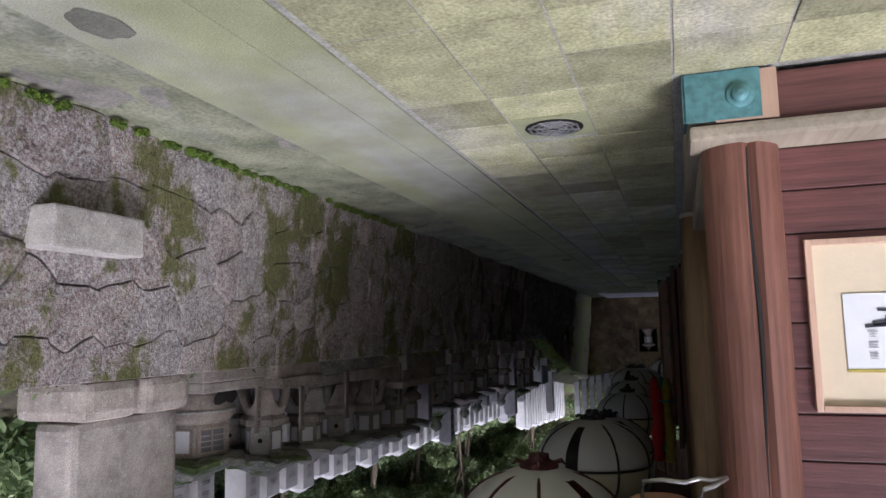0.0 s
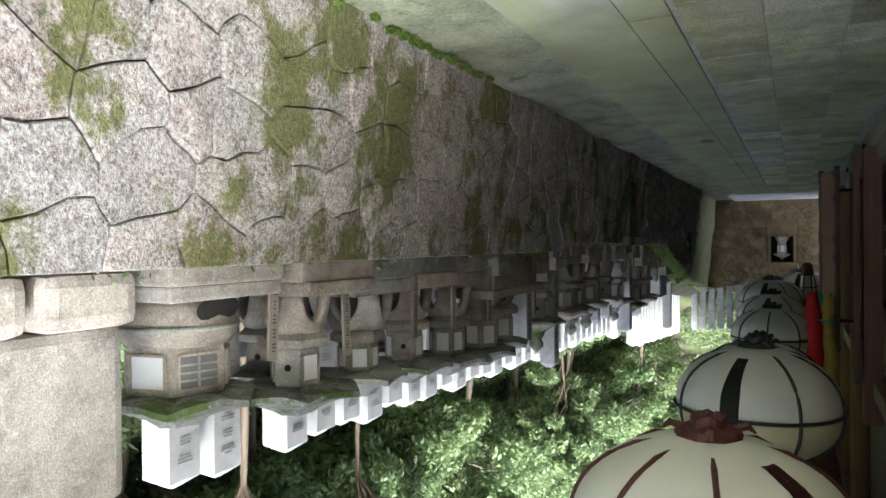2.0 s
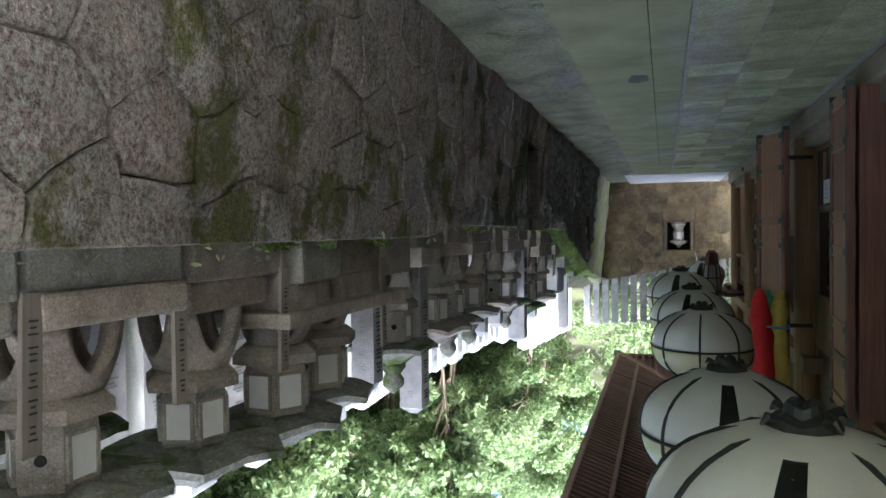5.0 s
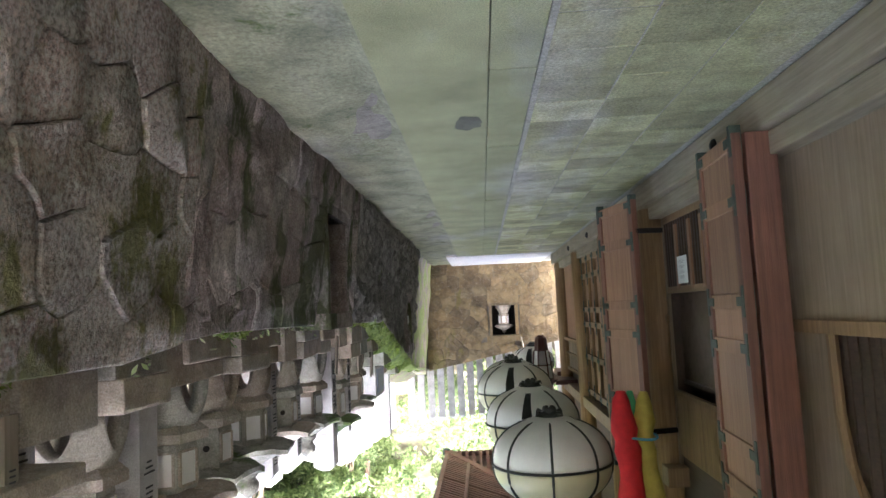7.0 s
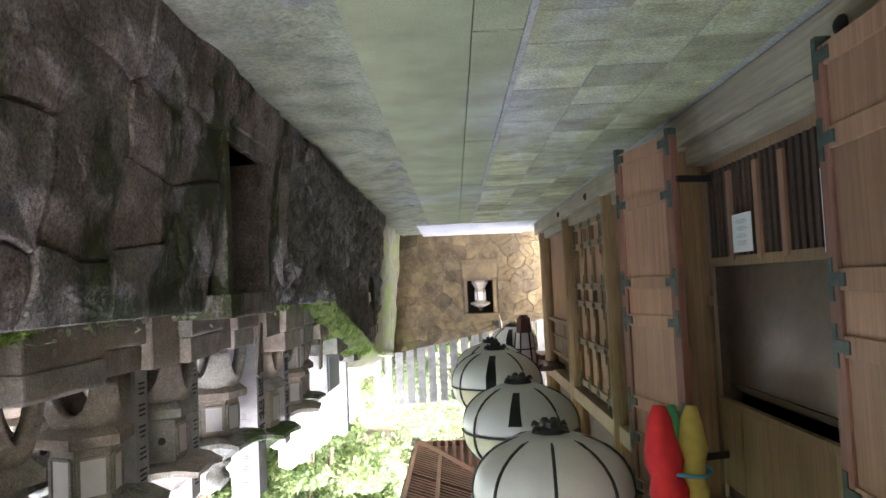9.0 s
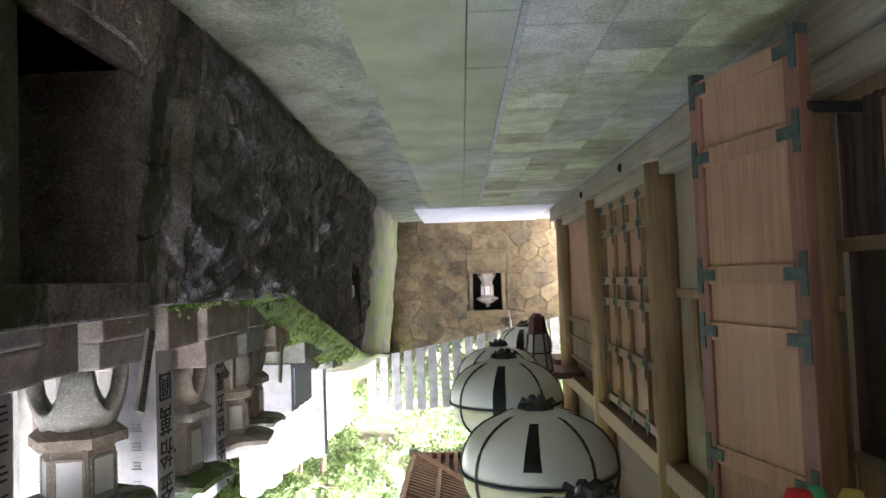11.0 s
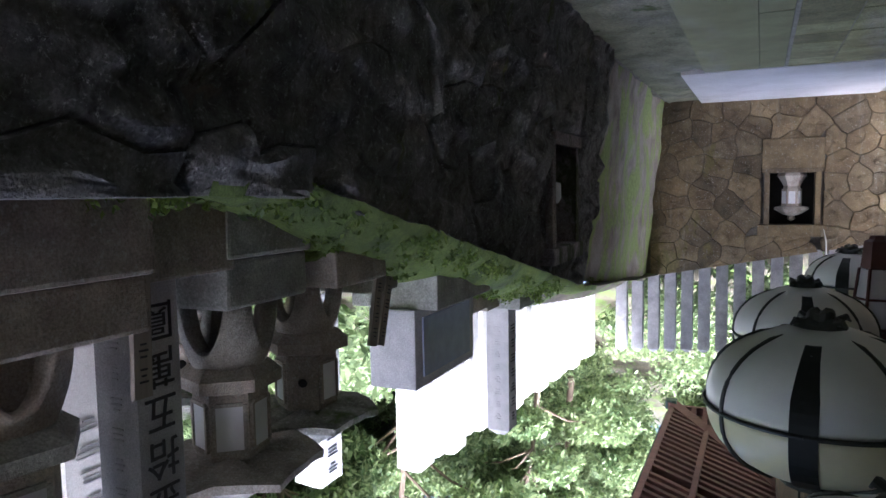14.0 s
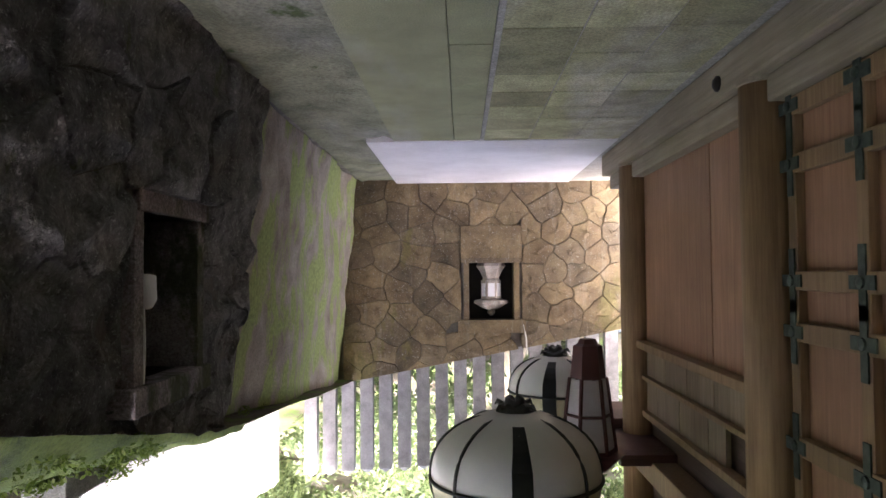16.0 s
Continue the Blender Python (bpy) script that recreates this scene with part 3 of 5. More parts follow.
structure("trim_far", B((-0.46, 26.26, 2.85, -0.1, 27.2, 3.0), (-0.46, 25.2, 2.95, 0.05, 27.2, 3.05), bevel=0.01), M_PLANK, "reddish timber bracket at the hall's far corner")


def lattice_door(y0, y1, label):
    """A framed door of small panels whose crossings carry bronze fittings."""
    d = thing("lattice_door", (-0.38, (y0 + y1) / 2, 0.41), label, "door")
    w, h = (y1 - y0) / 2, 2.55
    part("backing", B((-0.03, -w, 0, 0.0, w, h)), M_PANEL, d)
    ns, nr = 4, 6
    for i in range(ns + 1):
        yy = -w + 2 * w * i / ns
        part("stile", B((0.0, yy - 0.045, 0, 0.05, yy + 0.045, h), bevel=0.006), M_POSTW, d)
    heights = [0.05, 0.36, 0.98, 1.25, 1.85, 2.5]
    for z in heights:
        bar = part("crossbar", B((0.004, -w, z - 0.05, 0.055, w, z + 0.05), bevel=0.006), M_POSTW, d)
        for i in range(ns + 1):
            yy = -w + 2 * w * i / ns
            bm = B((0.052, yy - 0.10, z - 0.032, 0.064, yy + 0.10, z + 0.032), (0.052, yy - 0.028, z - 0.17, 0.061, yy + 0.028, z + 0.17))
            bm2 = bm
            add_lathe(bm2, [(0.03, 0.0), (0.028, 0.012), (0.01, 0.018)], 10)
            for v in bm2.verts[-30:]:
                v.co = pose(0.062, yy, z, 0, 90, 0) @ v.co
            part("fitting", bm2, M_VERDIGRIS, bar, "green bronze cross fitting")
    return d


lattice_door(20.15, 22.75, "brown lattice door with green bronze cross fittings")


def bell_window(y0, y1, centre, label):
    """Board wall with a wide bell-shaped window of upright slats."""
    w = thing("bell_window", (-0.40, centre, 0.40), label, "window")
    a, b, h, g, lo, hi = y0 - centre, y1 - centre, 2.62, 0.74, 1.12, 2.28
    for u, v, z0, z1 in ((a, b, 0, lo), (a, b, hi, h), (a, -g, lo, hi), (g, b, lo, hi)):
        part("board", B((-0.03, u, z0, 0.0, v, z1)), M_OLDPANEL, w)
    part("rail", B((0.0, a, lo - 0.07, 0.035, b, lo + 0.01), bevel=0.005), M_POSTW, w)
    # black sheet behind the slats paints the darkness within
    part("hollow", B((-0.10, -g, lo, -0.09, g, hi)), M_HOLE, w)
    for i in range(13):
        yy = -0.66 + 0.11 * i
        part("slat", B((-0.06, yy - 0.022, lo, -0.03, yy + 0.022, hi)), M_DARKWOOD, w)
    for sgn in (-1, 1):
        pts = [(g, lo), (g * 0.98, lo + 0.45), (g * 0.90, lo + 0.72), (g * 0.66, lo + 0.96), (g * 0.28, lo + 1.1), (0.0, hi)]
        bm = bmesh.new()
        add_tube(bm, [(0.0, sgn * p, q) for p, q in pts], 0.032, 6)
        part("frame", bm, M_POSTW, w, "curved bell-shaped frame")
        bm = bmesh.new()
        for (a0, b0), (a1, b1) in zip(pts, pts[1:]):
            add_prism(bm, [(sgn * a0, b0), (sgn * a1, b1), (sgn * (g + 0.001), b1), (sgn * (g + 0.002), b0)], -0.02, 0.004, lambda x, y, z: (y, x, z))
        part("spandrel", bm, M_OLDPANEL, w)
    return w


bell_window(17.0, 19.72, 18.6, "pale brown board wall with a bell-shaped slatted window")
bell_window(11.55, 14.15, 12.8, "pale brown board wall with a bell-shaped slatted window")
rail_panel("wall_board", 8.6, 11.15, 0.40, 3.0, "dark brown boarded bay of the hall", planks=8, mat=M_POSTW)
rail_panel("wall_board", 6.1, 8.2, 0.40, 3.0, "dark brown boarded bay of the hall", planks=7, mat=M_POSTW)


def door_leaf(at, turn, label):
    """A tall panelled door leaf, hinged at its local origin, running along local y."""
    d = thing("door_leaf", at, label, "door", "open door leaves", turn)
    w, h = 0.86, 2.75
    part("stile", B((-0.03, 0, 0, 0.03, 0.1, h), bevel=0.006), M_COLUMN, d)
    part("stile", B((-0.03, w - 0.1, 0, 0.03, w, h), bevel=0.006), M_COLUMN, d)
    zs, bars = [0.0, 0.38, 1.02, 1.32, 1.98, 2.27, h - 0.1], []
    for z in zs:
        bars.append(part("crossbar", B((-0.028, 0.1, z, 0.028, w - 0.1, z + 0.1), bevel=0.005), M_PANEL, d))
    for a, b in zip(zs, zs[1:]):
        part("panel", B((-0.012, 0.1, a + 0.1, 0.012, w - 0.1, b)), M_PANEL, d)
    for z, bar in zip(zs, bars):
        for yy, s in ((0.0, 1), (w, -1)):
            e = sorted((yy + s * 0.008, yy + s * 0.16))
            bm = B((-0.037, e[0], z + 0.02, 0.037, e[1], z + 0.08), bevel=0.004)
            add_box(bm, -0.036, min(yy + s * 0.01, yy + s * 0.055), z - 0.05, 0.036, max(yy + s * 0.01, yy + s * 0.055), z + 0.15)
            part("fitting", bm, M_VERDIGRIS, bar, "green bronze corner fitting")
    side = -1 if turn > -90 else 1
    for z in (0.3, 2.3):
        part("hinge", B((min(0, side * 0.3), 0.0, z, max(0, side * 0.3), 0.03, z + 0.05), bevel=0.004), M_IRON, d, "black iron hinge strap")
    return d


door_leaf((0.02, 16.45, 0.25), -14, "tall brown panelled door leaf standing open with bronze fittings")
door_leaf((-0.10, 14.66, 0.25), -177, "tall brown panelled door leaf standing open with bronze fittings")

# open doorway: low screen, rail, notice, board
scr = thing("low_screen", (-0.40, 15.57, 0.40), "low dark slatted screen across the doorway", "screen")
part("backing", B((-0.05, -1.05, 0, -0.03, 1.5, 0.75)), M_DARKWOOD, scr)
part("top_rail", B((-0.06, -1.05, 0.75, 0.0, 1.5, 0.82), bevel=0.005), M_POSTW, scr)
part("bottom_rail", B((-0.06, -1.05, 0.0, 0.0, 1.5, 0.07), bevel=0.005), M_POSTW, scr)
for i in range(30):
    yy = -1.0 + i * 0.087
    part("slat", B((-0.03, yy - 0.018, 0.07, -0.01, yy + 0.018, 0.75)), M_DARKWOOD, scr)
for yy in (0.15, 0.52, 0.98):
    part("batten", B((-0.012, yy - 0.035, 0.12, 0.012, yy + 0.035, 0.78), bevel=0.004), M_PANEL, scr, "reddish upright batten")
note = thing("notice_sheet", (-0.372, 16.3, 0.86), "white printed sheet pinned to the low screen", "notice")
part("sheet", B((-0.002, -0.16, 0, 0.002, 0.16, 0.27)), M_PAPER, note)
part("print", writing_bars(4, 0.2, 0.03, 0.05, 3, pose(0.004, 0, 0.22, 0, 0, 90)), M_PALE_INK, note)
tag = thing("paper_strip", (-0.375, 15.2, 0.72), "narrow white paper strip pinned upright", "notice")
part("strip", B((-0.002, -0.035, 0, 0.002, 0.035, 0.46)), M_PAPER, tag)
brd = thing("hanging_board", (-0.42, 15.57, 2.27), "plain brown board closing the doorway's top", "board")
for i in range(6):
    part("board", B((-0.02, -1.05 + 0.42 * i, 0, 0.01, -0.635 + 0.42 * i, 0.65), bevel=0.003), M_POSTW, brd)
part("rail", B((-0.02, -1.05, -0.03, 0.025, 1.48, 0.02)), M_POSTW, brd)
inner = thing("inner_screen", (-0.55, 15.57, 0.42), "smooth dim brown screen standing inside the doorway", "screen")
part("panel", B((-0.015, -1.0, 0, 0.015, 1.5, 1.72)), M_INNER, inner)
part("edge_rail", B((-0.03, -1.0, 1.72, 0.03, 1.5, 1.77), bevel=0.005), M_DARKWOOD, inner)
altar = thing("cabinet", (-1.9, 15.5, 0.42), "dark lacquered cabinet deep in the hall", "cabinet")
part("body", B((-0.4, -1.0, 0, 0.4, 1.0, 1.1), bevel=0.02), M_DARKWOOD, altar)
part("top", B((-0.45, -1.05, 1.1, 0.45, 1.05, 1.16), bevel=0.01), M_PLANK, altar)

# rolled five-colour cloth by the door
cloth = thing("rolled_curtain", (0.26, 15.95, 2.1), "rolled red, green and yellow ceremonial cloth tied with blue cord", "curtain")


def roll(x, y, r, mat, name, n=18, lift=0.0):
    bm = bmesh.new()
    pts, rr = [], []
    for i in range(n):
        z = lift + 1.5 * i / (n - 1)
        pts.append((x + 0.02 * math.sin(z * 5 + x * 9), y + 0.02 * math.cos(z * 4), z))
        rr.append(r * (0.35 if i == 0 else min(1, 0.6 + i * 0.15)) * (1 + 0.13 * math.sin(z * 11 + x * 30)) * (0.75 if abs(z - 0.42) < 0.05 else 1))
    add_tube(bm, pts, rr, 10)
    part(name, bm, mat, cloth, smooth=True)


roll(0.10, -0.02, 0.115, M_RED, "red_cloth")
roll(0.015, 0.05, 0.065, M_GREEN, "green_cloth", lift=0.01)
roll(-0.09, 0.03, 0.105, M_YELLOW, "yellow_cloth", lift=0.02)
bm = bmesh.new()
add_tube(bm, [(0.0 + 0.19 * math.cos(a), 0.01 + 0.12 * math.sin(a), 0.42 + 0.015 * math.sin(2 * a)) for a in [2 * math.pi * i / 20 for i in range(21)]], 0.012, 6)
part("cord", bm, M_CORD, cloth, "blue cord")
part("pole", B((-0.012, -0.012, 1.35, 0.012, 0.012, 1.75)), M_IRON, cloth, "iron hanger")

# notice board on the plank wall
nb = thing("notice_board", (-1.15, 5.89, 0.79), "cream notice board in a pale wooden frame", "notice board")
part("panel", B((-0.43, -0.02, 0.02, 0.43, 0.0, 0.78)), M_CREAM, nb)
for b in ((-0.455, -0.045, 0, -0.425, 0.0, 0.8), (0.425, -0.045, 0, 0.455, 0.0, 0.8), (-0.425, -0.045, 0, 0.425, 0.0, 0.03), (-0.425, -0.045, 0.77, 0.425, 0.0, 0.8)):
    part("frame", B(b, bevel=0.004), M_FRAME, nb)
sheet = thing("poster", (-1.15, 5.865, 1.05), "white sheet with a dark drawing on a notice board", "poster")
part("sheet", B((-0.31, -0.002, 0, 0.31, 0.002, 0.36)), M_PAPER, sheet)
bm = bmesh.new()
for i, (dx, dz, w, hh) in enumerate(((0.16, 0.10, 0.09, 0.022), (0.2, 0.13, 0.06, 0.016), (0.14, 0.075, 0.05, 0.014), (0.1, 0.12, 0.05, 0.03))):
    add_box(bm, dx - w, -0.006, dz, dx + w * 0.6, -0.002, dz + hh, m=pose(0, 0, 0, 0, -8 + 5 * i, 0))
part("drawing", bm, M_INK, sheet)
part("stripe", B((-0.31, -0.005, 0.345, 0.31, -0.002, 0.36)), M_YELLOW, sheet)
part("print", writing_bars(3, 0.04, 0.03, 0.05, 5, pose(0.2, -0.004, 0.3)), M_PALE_INK, sheet)

# small bracket lantern on the corner column
bl = thing("bracket_lantern", (-0.16, 5.62, 1.86), "small basket lantern on a curved steel bracket", "lantern")
bm = bmesh.new()
add_tube(bm, [(-0.12, 0.02, 0.0), (-0.05, -0.01, 0.01), (0.0, -0.03, 0.0), (0.06, -0.03, 0.02), (0.16, -0.02, 0.015), (0.24, 0.0, 0.03), (0.25, 0.0, 0.1)], 0.011, 8)
add_tube(bm, [(-0.12, 0.02, 0.0), (-0.06, -0.03, 0.03), (-0.02, -0.06, 0.04), (0.0, -0.06, 0.08), (0.02, -0.05, 0.13)], 0.011, 8)
part("bracket", bm, M_STEEL, bl, "curved steel bracket", True)
bm = bmesh.new()
add_lathe(bm, [(0.12, 0.1), (0.17, 0.13), (0.185, 0.2), (0.18, 0.4), (0.1, 0.46)], 16, (0.17, 0.0))
part("basket", bm, M_PANEL, bl, "red-brown basket body")
for i in range(12):
    a = 2 * math.pi * i / 12
    part("weave", B((0.17 + 0.185 * math.cos(a) - 0.02, 0.185 * math.sin(a) - 0.02, 0.14, 0.17 + 0.185 * math.cos(a) + 0.02, 0.185 * math.sin(a) + 0.02, 0.4), bevel=0.006), M_FRAME, bl)

# ---- hanging lanterns ----
def hanging_lantern(at, turn, red=False, d=1.25, stem=0.0, band=15):
    """A squashed glass globe between dark ribs, with a bowl at its foot."""
    ribm = M_RIB_RED if red else M_RIB
    t = thing("hanging_lantern", at, "large white glass hanging lantern with maroon ribs" if red else "large white glass hanging lantern with dark green ribs", "lantern", "hanging lanterns under the eave", turn)
    r, hb, ht = d / 2, d * 0.38, d * 0.36
    stem = stem or 5.58 - at[2] - hb - ht

    def rad(z):
        k = (z - hb) / (hb if z < hb else ht)
        return r * math.sqrt(max(0.0, 1 - abs(k) ** 2.3))
    bm = bmesh.new()
    add_lathe(bm, [(rad(hb * i / 10 + 0.012 * (i == 0)), hb * i / 10) for i in range(11)], 40)
    globe = part("globe", bm, M_GLOBE, t, "white glass lower half", True)
    bm = bmesh.new()
    add_lathe(bm, [(rad(hb + ht * i / 10) - (0.002 if i else 0), hb + 0.001 + ht * i / 10 * 0.97) for i in range(10)], 40)
    part("globe_top", bm, M_GLOBE_TOP, t, "yellowed glass upper half", True)
    for k in range(8):
        a = 2 * math.pi * k / 8
        bm = bmesh.new()
        zs = [0.0 + (hb + ht * 0.9) * i / 15 for i in range(16)]
        wide = 0.07 if k == 0 else 0.013
        for s in (0,):
            pts = [((rad(z) + 0.006) * math.cos(a), (rad(z) + 0.006) * math.sin(a), z) for z in zs]
            if k == 0:
                pts = pts[(1 if band < 15 else 0):band + 1]
                l = [bm.verts.new((p[0] - math.sin(a) * wide * (0.5 + min(1, 3 * i / 15) * 0.5), p[1] + math.cos(a) * wide * (0.5 + min(1, 3 * i / 15) * 0.5), p[2])) for i, p in enumerate(pts)]
                q = [bm.verts.new((p[0] + math.sin(a) * wide * (0.5 + min(1, 3 * i / 15) * 0.5), p[1] - math.cos(a) * wide * (0.5 + min(1, 3 * i / 15) * 0.5), p[2])) for i, p in enumerate(pts)]
                for i in range(len(pts) - 1):
                    bm.faces.new((l[i], l[i + 1], q[i + 1], q[i]))
                ret = bmesh.ops.solidify(bm, geom=bm.faces[:], thickness=0.008)
            else:
                add_tube(bm, pts, wide, 6)
        part("name_band" if k == 0 else "rib", bm, ribm, globe, "broad dark lettered band" if k == 0 else "")
    bm = bmesh.new()
    add_tube(bm, [((r + 0.008) * math.cos(a), (r + 0.008) * math.sin(a), hb) for a in [2 * math.pi * i / 48 for i in range(49)]], 0.014, 6)
    part("ring", bm, ribm, globe)
    bm = bmesh.new()
    add_lathe(bm, [(0.03, -0.10), (0.075, -0.09), (0.08, -0.05), (0.13, -0.03), (0.15, 0.0), (0.13, 0.02)], 16, squash=lambda a, z: 0.012 * math.cos(4 * a))
    bowl = part("foot_bowl", bm, ribm, t, "dark scalloped metal bowl")
    for k in range(4):
        a = math.pi / 4 + math.pi / 2 * k
        bm = bmesh.new()
        add_tube(bm, [(0.1 * math.cos(a), 0.1 * math.sin(a), -0.03), (0.17 * math.cos(a), 0.17 * math.sin(a), -0.05), (0.2 * math.cos(a), 0.2 * math.sin(a), -0.02)], [0.02, 0.02, 0.006], 6)
        part("petal", bm, ribm, bowl)
    bm = bmesh.new()
    add_lathe(bm, [(0.2, hb + ht * 0.9), (0.2, hb + ht + 0.02), (0.08, hb + ht + 0.06), (0.03, hb + ht + 0.1), (0.012, hb + ht + 0.11), (0.012, hb + ht + stem)], 16)
    part("cap", bm, ribm, t, "dark metal cap and stem")
    return t


hanging_lantern((0.95, 7.58, 2.22), 215, True)
for x, y, z, tr in ((0.88, 10.4, 2.2, 285), (0.97, 13.0, 2.48, 272), (0.95, 17.0, 2.46, 95), (1.0, 19.1, 2.37, 280), (1.12, 21.3, 2.21, 280), (1.05, 24.2, 2.36, 270)):
    hanging_lantern((x, y, z), tr, band=6 if y == 19.1 else 15)
hanging_lantern((0.43, 26.6, 2.24), 285, d=1.0, stem=1.35)
arms = thing("lantern_arms", (0, 0, 0), "iron arms carrying the far lanterns", "bracket")
for x, y in ((0.43, 26.6), (0.33, 25.2)):
    part("arm", B((-0.2, y - 0.02, 4.26, x + 0.05, y + 0.02, 4.31)), M_IRON, arms)

# six-sided red and white lantern at the far corner
hx = thing("hexagonal_lantern", (0.33, 25.2, 1.93), "six-sided hanging lantern with a red foot and white panes", "lantern")
def hexring(z):
    return 0.12 + 0.12 * (z / 1.0)
bm = bmesh.new()
add_lathe(bm, [(0.07, 0.0), (0.09, 0.04), (hexring(0.06), 0.06), (hexring(0.3), 0.34), (hexring(0.3) - 0.03, 0.35)], 6)
part("foot", bm, M_RIB_RED, hx, "dark red tapered foot")
for k in range(6):
    a, b = math.pi / 3 * k, math.pi / 3 * (k + 1)
    bm = bmesh.new()
    q = [(hexring(z) * 0.97 * math.cos(c), hexring(z) * 0.97 * math.sin(c), z) for z, c in ((0.35, a), (0.35, b), (0.97, b), (0.97, a))]
    f = bm.faces.new([bm.verts.new(p) for p in q])
    bmesh.ops.solidify(bm, geom=[f], thickness=0.01)
    part("pane", bm, M_PANE, hx, "white pane")
    bm = bmesh.new()
    add_tube(bm, [(hexring(z) * math.cos(a), hexring(z) * math.sin(a), z) for z in (0.34, 0.98)], 0.018, 6)
    add_tube(bm, [(hexring(0.66) * math.cos(c), hexring(0.66) * math.sin(c), 0.66) for c in (a, b)], 0.013, 6)
    add_tube(bm, [(hexring(0.96) * math.cos(c), hexring(0.96) * math.sin(c), 0.97) for c in (a, b)], 0.02, 6)
    part("bar", bm, M_RIB_RED, hx)
bm = bmesh.new()
add_lathe(bm, [(0.36, 0.98), (0.2, 1.12), (0.05, 1.16), (0.012, 1.18), (0.012, 2.35)], 6)
part("cap", bm, M_RIB_RED, hx)


# ---- stone lanterns on the wall ----
def arch_skirt(bm, r0, r1, z0, z1, legs, gap, n=48, thick=0.07, turn=0.0):
    """A domed foot with arched openings between its legs."""
    def ring(rr, side):
        out = []
        for i in range(n):
            a = turn + 2 * math.pi * i / n
            u = abs(((a - turn) * legs / (2 * math.pi)) % 1.0 - 0.5) * 2      # 0 in mid-opening, 1 on a leg
            low = z0 + (z1 - z0) * 0.72 * max(0.0, 1 - (u / gap) ** 2) ** 0.5 if u < gap else z0
            col = []
            for k in range(6):
                z = low + (z1 - low) * k / 5
                f = (z - z0) / (z1 - z0)
                r = r0 + (r1 - r0) * f ** 2 - side
                col.append(bm.verts.new((r * math.cos(a), r * math.sin(a), z)))
            out.append(col)
        return out
    o, q = ring(r0, 0.0), ring(r0, thick)
    for i in range(n):
        j = (i + 1) % n
        for k in range(5):
            bm.faces.new((o[i][k], o[j][k], o[j][k + 1], o[i][k + 1]))
            bm.faces.new((q[j][k], q[i][k], q[i][k + 1], q[j][k + 1]))
        bm.faces.new((o[j][0], o[i][0], q[i][0], q[j][0]))
        bm.faces.new((o[i][5], o[j][5], q[j][5], q[i][5]))


